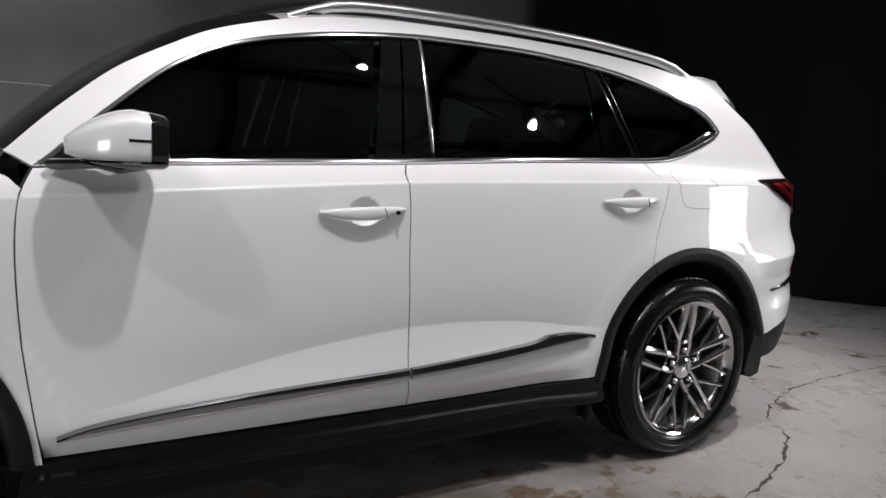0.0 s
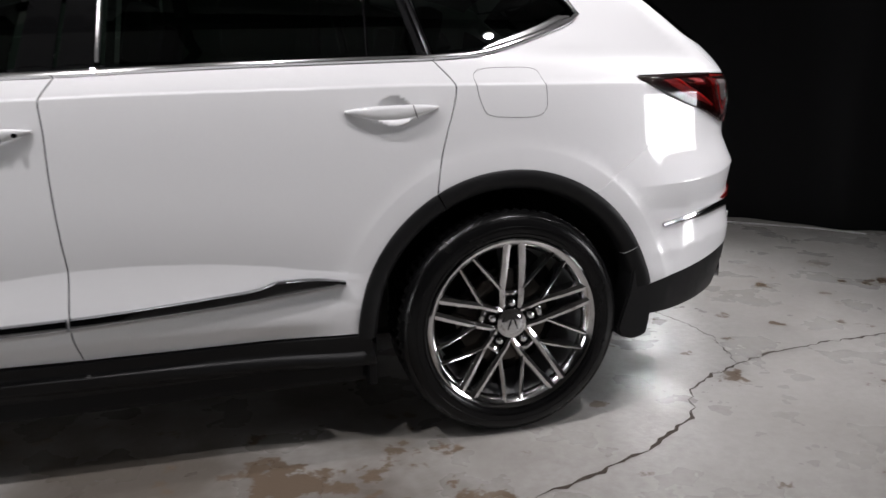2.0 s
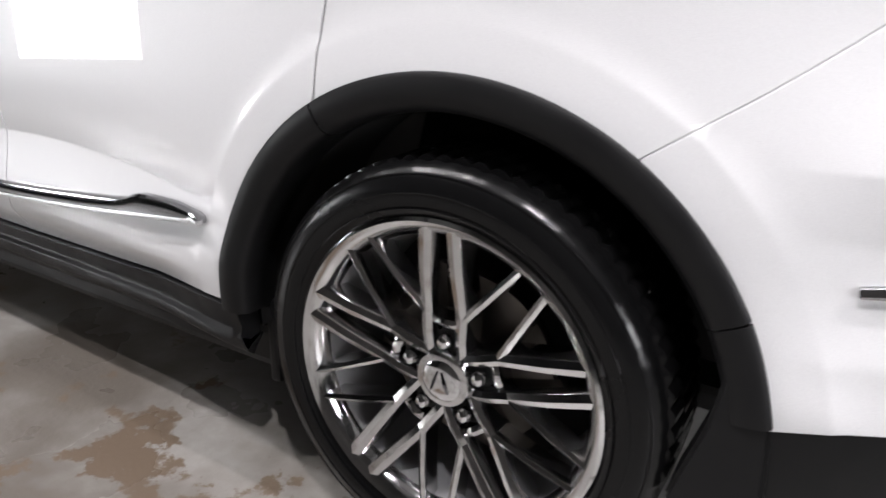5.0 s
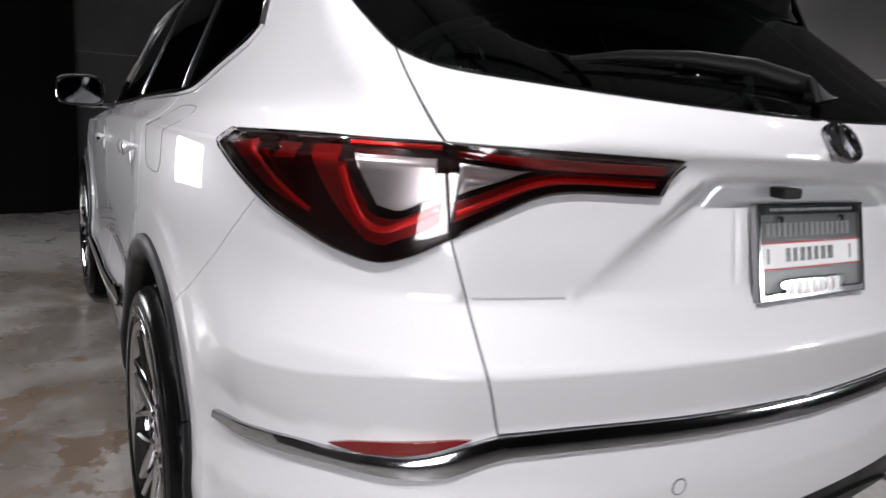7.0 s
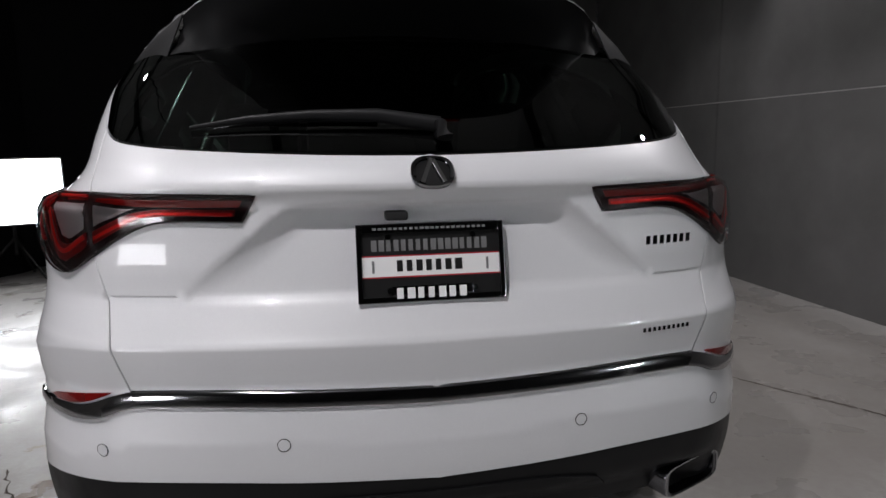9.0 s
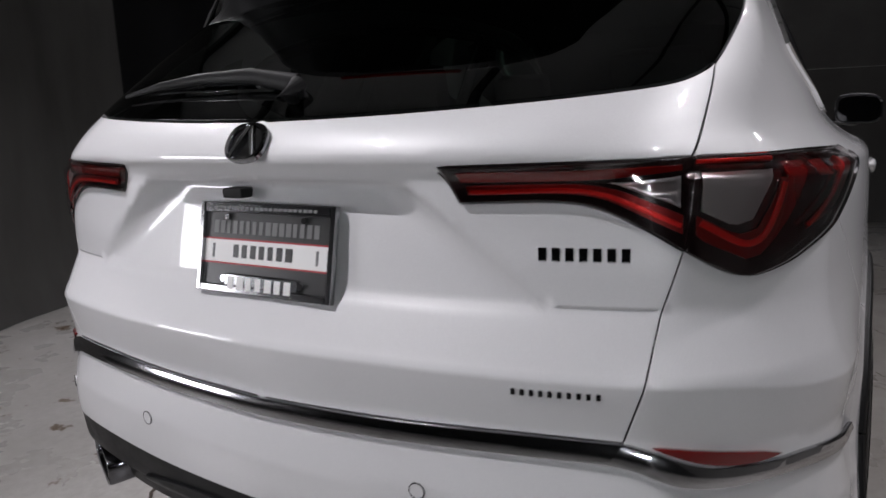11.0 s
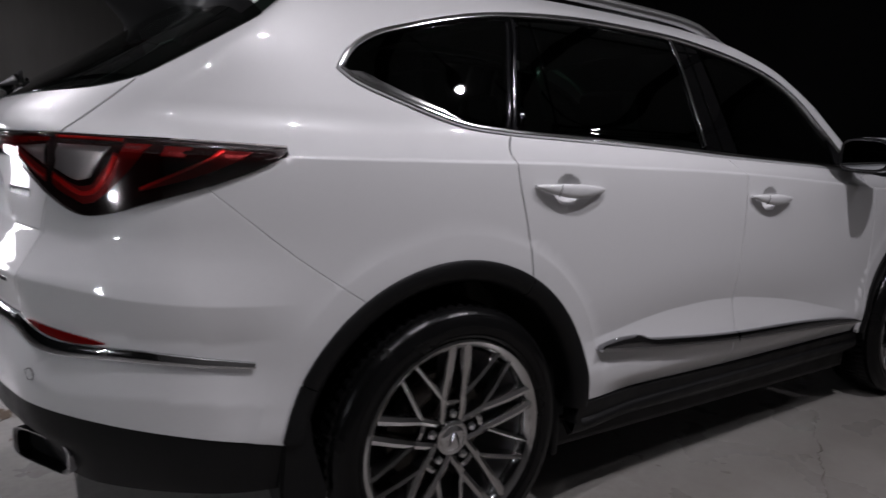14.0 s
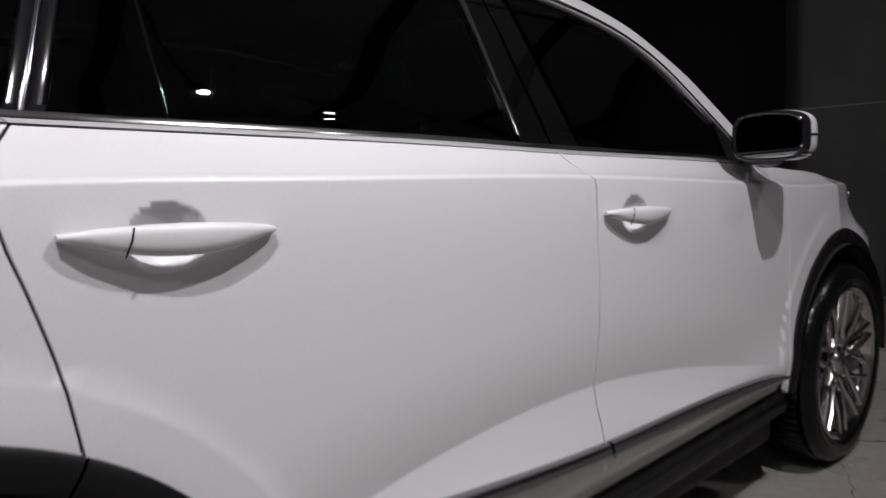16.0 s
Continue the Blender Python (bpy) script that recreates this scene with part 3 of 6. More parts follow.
def crack(points, width, seed, label, wander=0.012):
    """A jagged crack in the floor: a thin dark ribbon of uneven width."""
    rnd = random.Random(seed)
    pts = smooth_path(points, 0.03)
    V, F = [], []
    for i, p in enumerate(pts):
        d = pts[min(i + 1, len(pts) - 1)] - pts[max(i - 1, 0)]
        d = d / (np.linalg.norm(d) + 1e-9)
        o = np.array([-d[1], d[0]])
        c = p + o * rnd.uniform(-wander, wander) * (0 < i < len(pts) - 1)
        w = width * rnd.choice((0.25, 0.5, 0.8, 1.0, 1.5)) * rnd.uniform(0.7, 1.1) / 2
        V += [(*(c + o * w), 0.0015), (*(c - o * w), 0.0015)]
        if i:
            F.append((2 * i - 2, 2 * i - 1, 2 * i + 1, 2 * i))
    ob = put("floor_crack", mesh_of("floor_crack", V, F, CRACK, False))
    return tagged(ob, label, "crack", kind="structure")


crack([(0.42, 1.52), (0.07, 1.37), (-0.2, 1.28), (-0.43, 1.19), (-0.68, 1.02), (-0.78, 0.86), (-1.05, 0.72), (-1.40, 0.625), (-1.9, 0.59), (-2.4, 0.60), (-3.2, 0.75)], 0.012, 1, "long dark jagged crack across the concrete floor")
crack([(-1.12, 0.69), (-1.23, 0.37), (-1.2, 0.04), (-1.1, -0.4)], 0.006, 2, "fine crack branching off under the car")
crack([(0.95, -1.85), (0.55, -2.08), (0.2, -2.30), (-0.16, -2.44), (-0.9, -2.93)], 0.018, 3, "straight dark joint in the concrete floor beside the car", 0.003)
crack([(3.0, -0.72), (3.2, -1.0), (3.37, -1.25), (3.7, -1.8)], 0.010, 4, "dark crack in the floor by the front wheel")
crack([(2.85, -0.93), (2.55, -1.1), (2.33, -1.24), (1.9, -1.5)], 0.006, 5, "fine crack in the floor by the front wheel")
crack([(2.2, -0.87), (1.95, -1.0), (1.73, -1.14), (1.2, -1.45)], 0.005, 6, "fine crack in the floor along the car")
crack([(-0.5, -2.2), (-0.6, -1.85), (-0.64, -1.6)], 0.006, 7, "short fine crack in the concrete floor")


# ---- lamps ----
def ceiling_lamp(x, y, z, aim, power, spread=125):
    lamp = tagged(new("ceiling_lamp"), "small round ceiling spot lamp, lit", "lamp", "ceiling spots")
    m = look((x, y, z), aim)
    lamp.matrix_world = m
    bm = bmesh.new()
    tube(bm, [(0, 0, 0.16), (0, 0, 0.10), (0, 0, 0.0)], [0.025, 0.045, 0.050], 20)
    part("housing", bm, BLACK_STEEL, lamp, "", True)
    bm = bmesh.new()
    bmesh.ops.create_circle(bm, cap_ends=True, radius=0.034, segments=20, matrix=Matrix.Translation((0, 0, -0.004)) @ Matrix.Rotation(math.pi, 4, "X"))
    part("bulb", bm, BULB, lamp, "lit led face")
    bm = bmesh.new()
    tube(bm, [m.inverted() @ Vector((x, y, 3.9)), (0, 0, 0.12)], 0.012, 8)
    part("stem", bm, BLACK_STEEL, lamp)
    data = bpy.data.lights.new("ceiling_spot", "SPOT")
    data.energy, data.spot_size, data.spot_blend, data.shadow_soft_size = SPOT_POWER * power, radians(spread), 0.8, 0.02
    data.color = (1.0, 0.965, 0.99)
    light = new("beam", data)
    light.parent = lamp
    light.matrix_basis = Matrix.Translation((0, 0, -0.02))
    return lamp


for _x, _y, _z, _f in ((1.7, 1.68, 3.0, 0.78), (0.75, 1.68, 3.0, 0.36), (-0.7, 2.1, 3.0, 0.9), (1.5, -2.0, 3.0, 1.15), (-0.05, -1.85, 3.0, 0.85), (3.4, -2.5, 3.0, 0.3), (-1.0, -2.2, 3.0, 0.3), (3.3, 1.7, 3.0, 0.5)):
    ceiling_lamp(_x, _y, _z, (_x - 0.02, _y - 0.03 * _y, 0.0), _f)
# Unseen lamp, added to brighten the south wall.
ceiling_lamp(2.6, -2.55, 3.3, (2.2, -3.55, 1.75), 0.3, 80)
ceiling_lamp(-2.4, 1.0, 3.3, (-1.0, -0.05, 0.85), 2.0, 70)


def softbox(at, target, w, h, glow, label):
    box_ob = tagged(new("softbox"), label, "softbox", "softboxes")
    m = look(at, target)
    box_ob.matrix_world = m
    bm = bmesh.new()
    box(bm, (-w / 2, -h / 2, -0.004), (w / 2, h / 2, 0.0))
    part("diffuser", bm, glow, box_ob, "lit white fabric front")
    bm = bmesh.new()
    a = [bm.verts.new((sx * (w / 2 + 0.015), sy * (h / 2 + 0.015), 0.004)) for sx, sy in ((-1, -1), (1, -1), (1, 1), (-1, 1))]
    b = [bm.verts.new((sx * 0.09, sy * 0.09, 0.34)) for sx, sy in ((-1, -1), (1, -1), (1, 1), (-1, 1))]
    for i in range(4):
        bm.faces.new((a[i], a[(i + 1) % 4], b[(i + 1) % 4], b[i]))
    bm.faces.new(b)
    bmesh.ops.solidify(bm, geom=bm.faces[:], thickness=0.006)
    part("shell", bm, BLACK_STEEL, box_ob, "black cloth shell")
    inv = m.inverted()
    foot = Vector((at[0], at[1], 0)) + (m.to_3x3() @ Vector((0, 0, 0.3)))
    foot.z = 0
    bm = bmesh.new()
    tube(bm, [inv @ (foot + Vector((0, 0, 0.25))), inv @ (foot + Vector((0, 0, at[2])))], 0.014, 10)
    part("pole", bm, BLACK_STEEL, box_ob)
    for k in range(3):
        c = Vector((math.cos(k * 2.094), math.sin(k * 2.094), 0))
        bm = bmesh.new()
        tube(bm, [inv @ (foot + Vector((0, 0, 0.42))), inv @ (foot + c * 0.38 + Vector((0, 0, 0.012)))], 0.011, 8)
        part("leg", bm, BLACK_STEEL, box_ob)
    return box_ob


softbox((-2.95, 2.60, 1.12), (-0.5, 0.9, 0.95), 0.80, 0.72, DIFFUSER, "large lit softbox on a stand behind the car")
softbox((4.60, 3.02, 0.88), (0.78, 0.95, 0.95), 0.80, 0.60, DIFFUSER_DIM, "lit softbox on a stand beside the car")


def twin_lamp(at, yaw):
    """Two led floodlights on a bar atop a tripod."""
    lamp = tagged(new("tripod_work_lamp"), "lit twin led work lamp on a white tripod", "work lamp")
    lamp.matrix_world = pose(at[0], at[1], 0, 0, 0, yaw)
    z = at[2]
    bm = bmesh.new()
    tube(bm, [(0, 0, 0.18), (0, 0, z - 0.12)], 0.019, 12)
    part("pole", bm, STEEL, lamp, "", True)
    bm = bmesh.new()
    box(bm, (-0.19, -0.015, z - 0.125), (0.19, 0.015, z - 0.10), None, 0.003)
    part("crossbar", bm, STEEL, lamp)
    bm = bmesh.new()
    tube(bm, [(0, 0, 0.56), (0, 0, 0.62)], 0.03, 12)
    part("collar", bm, BLACK_STEEL, lamp, "", True)
    for sx in (-1, 1):
        bm = bmesh.new()
        box(bm, (sx * 0.09 - 0.062, -0.02, z - 0.055), (sx * 0.09 + 0.062, 0.040, z + 0.055), None, 0.006)
        head = part("lamp_head", bm, BLACK_STEEL, lamp)
        for i in range(2):
            bm = bmesh.new()
            box(bm, (sx * 0.09 - 0.050 + i * 0.052, -0.024, z - 0.040), (sx * 0.09 - 0.002 + i * 0.052, -0.0205, z + 0.040))
            part("led_face", bm, LED, head, "lit led panel")
    for k in range(3):
        a = k * 2.094 + 0.5
        bm = bmesh.new()
        tube(bm, [(0, 0, 0.34), (0.42 * math.cos(a), 0.42 * math.sin(a), 0.014)], 0.013, 8)
        part("leg", bm, STEEL, lamp)
        bm = bmesh.new()
        tube(bm, [(0, 0, 0.16), (0.25 * math.cos(a), 0.25 * math.sin(a), 0.15)], 0.007, 6)
        part("brace", bm, STEEL, lamp)
    return lamp


twin_lamp((-2.27, -1.60, 1.09), 185)

# ---- the car ----
car = tagged(new("car"), "pearl white five-door suv with dark tinted windows and black cladding", "car")

# lines on the flank, as (along, up)
FRONT_GAP = [(2.36, 1.150), (2.389, 1.089), (2.402, 0.98), (2.396, 0.724), (2.357, 0.392)]
DOOR_GAP = [(1.304, 1.194), (1.328, 1.145), (1.326, 1.05), (1.325, 0.90), (1.318, 0.75), (1.313, 0.66), (1.319, 0.56), (1.320, 0.50), (1.305, 0.392)]
REAR_GAP = [(0.229, 1.237), (0.185, 1.170), (0.192, 1.10), (0.212, 1.03), (0.237, 0.93), (0.252, 0.830)]
BELT = [(0.229, 1.237), (0.90, 1.214), (1.304, 1.194), (2.05, 1.166), (2.36, 1.150)]
QUARTER_LOW = [(0.229, 1.237), (0.06, 1.253), (-0.14, 1.311), (-0.262, 1.358), (-0.298, 1.386)]
DLO_TOP = [(-0.298, 1.386), (-0.258, 1.440), (-0.185, 1.488), (-0.05, 1.533), (0.22, 1.598), (0.62, 1.642), (1.0, 1.648), (1.24, 1.640), (1.6, 1.595), (1.83, 1.538), (2.0, 1.457), (2.16, 1.332), (2.36, 1.150)]
PILLAR_OUT = [(2.425, 1.190), (2.343, 1.272), (2.262, 1.345), (2.147, 1.436), (1.993, 1.522), (1.876, 1.577), (1.65, 1.642), (1.45, 1.678), (1.2, 1.698), (0.8, 1.704), (0.4, 1.694), (0.1, 1.668), (-0.15, 1.630), (-0.37, 1.572)]
GLASS_SIDE = [(-0.37, 1.572), (-0.513, 1.508), (-0.656, 1.450), (-0.797, 1.384), (-0.893, 1.332)]
GLASS_LOW = [(-0.893, 1.332), (-0.98, 1.306), (-1.10, 1.291), (-1.32, 1.276), (-1.53, 1.268), (MID, 1.265)]
SEAM_UP = [(-0.893, 1.332), (-0.95, 1.26), (-0.998, 1.195)]
SEAM_LOW = [(-1.012, 1.062), (-1.036, 0.98), (-1.066, 0.87), (-1.088, 0.782)]
LAMP_TOP_OUT = [(-0.478, 1.181), (-0.76, 1.189), (-0.998, 1.195)]
LAMP_TOP_IN = [(-0.998, 1.195), (-1.15, 1.192), (-1.342, 1.186)]
LAMP_END = [(-1.342, 1.186), (-1.312, 1.132)]
LAMP_LOW_IN = [(-1.312, 1.132), (-1.17, 1.135), (-1.125, 1.127), (-1.06, 1.094), (-1.012, 1.062)]
LAMP_LOW_OUT = [(-1.012, 1.062), (-0.966, 1.034), (-0.922, 1.019), (-0.86, 1.029), (-0.79, 1.053), (-0.68, 1.089), (-0.55, 1.138), (-0.482, 1.170), (-0.478, 1.181)]
BUMPER_SEAM = [(-0.68, 1.089), (-0.50, 0.952), (-0.318, 0.806)]
CHROME_UP = [(-0.566, 0.687), (-0.80, 0.731), (-0.885, 0.736), (-0.985, 0.746), (-1.055, 0.772), (-1.09, 0.782), (-1.2, 0.785), (-1.45, 0.778), (MID, 0.772)]
CHROME_DOWN = [(-0.568, 0.674), (-0.845, 0.709), (-0.967, 0.711), (-1.02, 0.719), (-1.075, 0.742), (-1.11, 0.750), (-1.2, 0.752), (-1.45, 0.745), (MID, 0.739)]
BUMPER_LOW = [(-0.498, 0.478), (-0.60, 0.505), (-0.80, 0.548), (-1.0, 0.580), (-1.2, 0.588), (-1.45, 0.578), (MID, 0.568)]
R_ARCH = 0.512
ARCH_Z = 0.384


A_GAP = math.degrees(math.asin((0.830 - ARCH_Z) / R_ARCH))
A_BUMP = 180 - math.degrees(math.asin((0.806 - ARCH_Z) / R_ARCH))
REAR_GAP[-1] = (R_ARCH * math.cos(radians(A_GAP)), 0.830)
BUMPER_SEAM[-1] = (R_ARCH * math.cos(radians(A_BUMP)), 0.806)


def backwards(p):
    return p[::-1]


def dent(cs, cz, rs, rz, deep):
    """A smooth hollow, such as the bowl behind a door handle."""
    def f(s, z):
        d = np.clip(1 - ((s - cs) / rs) ** 2 - ((z - cz) / rz) ** 2, 0, 1)
        return -deep * d**0.8
    return f


crease_up = curve([(0.45, 0.597), (0.62, 0.616), (0.79, 0.643), (0.96, 0.660), (1.16, 0.668), (1.32, 0.664), (1.55, 0.642), (1.73, 0.616), (1.89, 0.587), (2.04, 0.556), (2.2, 0.524), (2.4, 0.49)])


def door_shape(*dents):
    """The crease low on the doors: hollow above it, a ledge below it, fading at both ends."""
    def f(s, z):
        d = z - crease_up(s)
        fade = step(0.42, 0.62, s) * step(2.42, 2.0, s)
        o = fade * np.where(d < 0, -0.013 * (1 - np.clip(-d / 0.105, 0, 1)), -0.013 * (1 - np.clip(d / 0.17, 0, 1)) ** 2)
        o = o - 0.030 * step(0.47, 0.39, z) * step(0.5, 0.8, s)
        for g in dents:
            o = o + g(s, z)
        return o
    return f


CREASE_LINE = [(x, float(crease_up(x))) for x in np.linspace(0.5, 2.37, 20)]
FLARE = [[(r * math.cos(radians(a)), 0.385 + r * math.sin(radians(a))) for a in np.linspace(12, 168, 40)] for r in (0.606, 0.600, 0.594, 0.588, 0.582, 0.572)]
SHOULDER, SHOULDER_UP, SHOULDER_LOW = ([(x, z - float(belt_drop(x))) for x in np.linspace(-0.47, 3.2, 30)] for z in (1.163, 1.172, 1.154))


def wheel_lip(cx, a0, a1):
    return arc(cx, ARCH_Z, R_ARCH, a0, a1)


HANDLE_R = (0.385, 1.082)
HANDLE_F = (1.490, 1.040)


def door_handle(parent, cs, cz, side, key=False):
    """A pull bar on two feet over the bowl."""
    V = []
    n, sides = 15, 12
    for i in range(n):
        u = i / (n - 1)
        s = cs + 0.140 - 0.280 * u
        swell = math.sin(math.pi * min(max(u, 0.02), 0.98))
        upper, lower = 0.0135 * swell ** 0.35, 0.0285 * swell ** 0.75
        z = cz + 0.004 + 0.010 * (u - 0.5) + 0.004
        lift = 0.004 + 0.021 * math.sin(math.pi * u) ** 0.6
        p, nn = on_body(s, z, 0.0, side)
        up = (Vector((0, 0, 1)) - nn * nn.z).normalized()
        for k in range(sides):
            a = k * math.tau / sides
            c = math.cos(a)
            V.append(p + nn * (lift + 0.009 * math.sin(a)) + up * c * (upper if c > 0 else lower))
    bm = bmesh.new()
    vs = [bm.verts.new(v) for v in V]
    for i in range(n - 1):
        for k in range(sides):
            a, b = i * sides + k, i * sides + (k + 1) % sides
            bm.faces.new((vs[a], vs[b], vs[b + sides], vs[a + sides]))
    bm.faces.new(vs[:sides])
    bm.faces.new(vs[-sides:])
    bmesh.ops.recalc_face_normals(bm, faces=bm.faces)
    h = part("handle", bm, PAINT, parent, "white pull handle", True)
    # the parting line of the fixed end
    p, nn = on_body(cs - 0.066, cz + 0.006, 0.0315, side)
    bm = bmesh.new()
    tube(bm, [p + Vector((0.006, 0, 0.014)) - nn * 0.003, p + Vector((0.002, 0, 0.0)), p + Vector((-0.006, 0, -0.022)) - nn * 0.004], 0.0012, 6)
    part("parting_line", bm, DARK, h)
    return h


def doors(side):
    q = outline(backwards(DOOR_GAP), [(1.304, 1.194), (2.05, 1.166), (2.36, 1.150)], FRONT_GAP, [(2.357, 0.392), (1.305, 0.392)])
    d = panel("front_door", q, PAINT, car, shape=door_shape(dent(HANDLE_F[0] - 0.008, HANDLE_F[1] + 0.003, 0.055, 0.046, 0.021)), fine=[(HANDLE_F[0], HANDLE_F[1], 0.10, 0.007)], lines=(CREASE_LINE, SHOULDER, SHOULDER_UP, SHOULDER_LOW), side=side, label="closed white front door")
    door_handle(d, *HANDLE_F, side)
    if side > 0:
        p, nn = on_body(HANDLE_F[0] - 0.105, HANDLE_F[1] + 0.004, 0.030, side)
        bm = bmesh.new()
        tube(bm, [p - nn * 0.008, p + nn * 0.004], 0.0065, 14)
        part("lock_cylinder", bm, DARK_CHROME, d, "round key lock", True)
    q = outline([(0.512, 0.408), (0.9, 0.398), (1.305, 0.392)], backwards(DOOR_GAP), [(1.304, 1.194), (0.90, 1.214), (0.229, 1.237)], REAR_GAP, backwards(wheel_lip(0.0, 3, A_GAP)), [(R_ARCH * math.cos(radians(3)), ARCH_Z + R_ARCH * math.sin(radians(3))), (0.512, 0.408)])
    d = panel("rear_door", q, PAINT, car, shape=door_shape(dent(HANDLE_R[0] - 0.008, HANDLE_R[1] + 0.003, 0.055, 0.046, 0.021)), fine=[(HANDLE_R[0], HANDLE_R[1], 0.10, 0.007)], lines=(CREASE_LINE, SHOULDER, SHOULDER_UP, SHOULDER_LOW, *FLARE), side=side, label="closed white rear door")
    door_handle(d, *HANDLE_R, side)


FUEL = outline([(-0.108, 1.205), (-0.114, 1.13), (-0.112, 1.085), (-0.095, 1.066), (0.06, 1.063), (0.085, 1.07), (0.104, 1.10), (0.118, 1.16), (0.112, 1.195), (0.09, 1.208), (-0.09, 1.212), (-0.108, 1.205)])


def side_frame(side):
    """Quarter, rear pillar, roof rail and windscreen pillar: one pressing."""
    q = outline(PILLAR_OUT, GLASS_SIDE, SEAM_UP, backwards(LAMP_TOP_OUT), backwards(LAMP_LOW_OUT[5:]), BUMPER_SEAM, wheel_lip(0.0, A_BUMP, A_GAP), backwards(REAR_GAP), QUARTER_LOW, DLO_TOP, [(2.36, 1.150), (2.425, 1.190)])
    ob = panel("side_panel", q, PAINT, car, lines=(SHOULDER, SHOULDER_UP, SHOULDER_LOW, *FLARE), side=side, label="white quarter panel running into roof rail and pillars")
    if side > 0:
        ribbon("fuel_flap_gap", FUEL, 0.0015, DARK, ob, 0.0003, 0.0004, side, True)
    return ob


def fender(side):
    q = outline(backwards(FRONT_GAP)[:-1] + [(2.385, 1.10)], [(2.385, 1.10), (2.43, 1.135), (2.75, 1.117), (3.06, 1.07), (3.33, 1.0), (3.46, 0.94)], [(3.46, 0.94), (3.50, 0.80), (3.36, 0.60)],
                [(3.36, 0.60), *arc(FRONT_X, ARCH_Z, R_ARCH, 24.8, 176, 40)], [(FRONT_X - R_ARCH * math.cos(radians(4)), ARCH_Z + R_ARCH * math.sin(radians(4))), (2.375, 0.392), (2.357, 0.392)])
    return panel("front_fender", q, PAINT, car, lines=(SHOULDER, SHOULDER_UP, SHOULDER_LOW, *[[(x + FRONT_X, z) for x, z in f] for f in FLARE]), side=side, label="white front wing")


def gap_shade(line, side, shape, width=0.012):
    """Dark strip in the bottom of a gap, standing in for the shade inside it."""
    q = smooth_path(line)
    d = np.gradient(q, axis=0)
    o = np.stack([-d[:, 1], d[:, 0]], 1) / np.linalg.norm(d, axis=1, keepdims=True)
    ribbon("gap_shade_strip", q - o * width / 2, q + o * width / 2, DARK, car, -0.0050, 0.0015, side, shape=shape)


for _s in (1, -1):
    doors(_s)
    side_frame(_s)
    fender(_s)
    _q = smooth_path(BUMPER_SEAM)
    ribbon("bumper_flange", _q + (0.0, -0.006), _q + (0.0, 0.008), PAINT, car, -0.0020, 0.0004, _s)
    for _line in (FRONT_GAP, DOOR_GAP, REAR_GAP):
        gap_shade(_line, _s, door_shape())

fold_up = curve([(-1.71, 0.872), (-1.2, 0.875), (-1.0, 0.870), (-0.8, 0.842), (-0.6, 0.822), (-0.4, 0.815)])
FOLD = [(x, float(fold_up(x))) for x in np.linspace(-1.70, -0.45, 26)]


def tail_shape(s, z):
    """A fold runs round the tail: the sheet swells towards it and tucks in below."""
    cheek = step(0.9755, 0.9800, z) * step(1.10, 1.02, z) * step(-1.195, -1.180, s + 0.9 * (z - 0.978)) * step(-0.98, -1.03, s)
    up = z - fold_up(s)
    ridge = np.where(up > 0, 0.006 * (1 - np.clip(up / 0.10, 0, 1)), 0.006 - 0.022 * np.clip(-up / 0.085, 0, 1))
    return ridge * step(-0.42, -0.66, s) + 0.005 * cheek


chrome_mid = curve([(x, float((curve(sorted(CHROME_UP))(x) + curve(sorted(CHROME_DOWN))(x)) / 2)) for x in np.linspace(-1.704, -0.547, 24)])


def bumper_shape(s, z):
    d = z - chrome_mid(s)
    return np.where(d > 0, tail_shape(s, z), tail_shape(s, chrome_mid(s)) * np.clip(1 - (-d - 0.012) / 0.085, 0, 1))


def bay_edge(z):
    y = 0.308 + 0.21 * min(1.0, max(0.0, (1.150 - z) / 0.17))
    return (s_of(float(tail(np.array([y]), np.array([z]))[0]), y), z)


BAY = [bay_edge(z) for z in np.linspace(0.982, 1.145, 9)]
BAY_OUT = [(p[0] - 0.008, p[1]) for p in BAY]
LIP = [(x, 1.206) for x in np.linspace(-1.36, -1.70, 12)]
CHEEK = [(x, 0.9778) for x in np.linspace(-1.04, -1.185, 8)]


# The bumper: one skin, notched for the chrome strip.
_skin = outline([(MID, 0.739), (MID, 0.568)], backwards(BUMPER_LOW), [(-0.498, 0.478), (R_ARCH * math.cos(radians(169)), ARCH_Z + R_ARCH * math.sin(radians(169)))], wheel_lip(0.0, 169, A_BUMP), backwards(BUMPER_SEAM), backwards(LAMP_LOW_OUT[:6]), SEAM_LOW, [SEAM_LOW[-1], CHROME_UP[5]], backwards(CHROME_UP[:6]), [CHROME_UP[0], CHROME_DOWN[0]], CHROME_DOWN)
bumper = panel("rear_bumper", _skin, PAINT, car, both=True, gap=0.0016, grid=0.016, shape=bumper_shape, lines=(FOLD, *FLARE), label="white rear bumper skin")
for _s in (1, -1):
    ribbon("chrome_strip", smooth_path(CHROME_UP[:6]), np.array([smooth_path(CHROME_DOWN)[int(i)] for i in np.linspace(0, len(smooth_path(CHROME_DOWN[:6])) - 1, len(smooth_path(CHROME_UP[:6])))]), STRIP, bumper, 0.002, 0.008, _s, shape=bumper_shape, flat=True, label="bright chrome corner strip")
_cu, _cd = smooth_path(CHROME_UP[5:], 0.02), smooth_path(CHROME_DOWN[5:], 0.02)
_cd = np.array([_cd[int(round(i))] for i in np.linspace(0, len(_cd) - 1, len(_cu))])
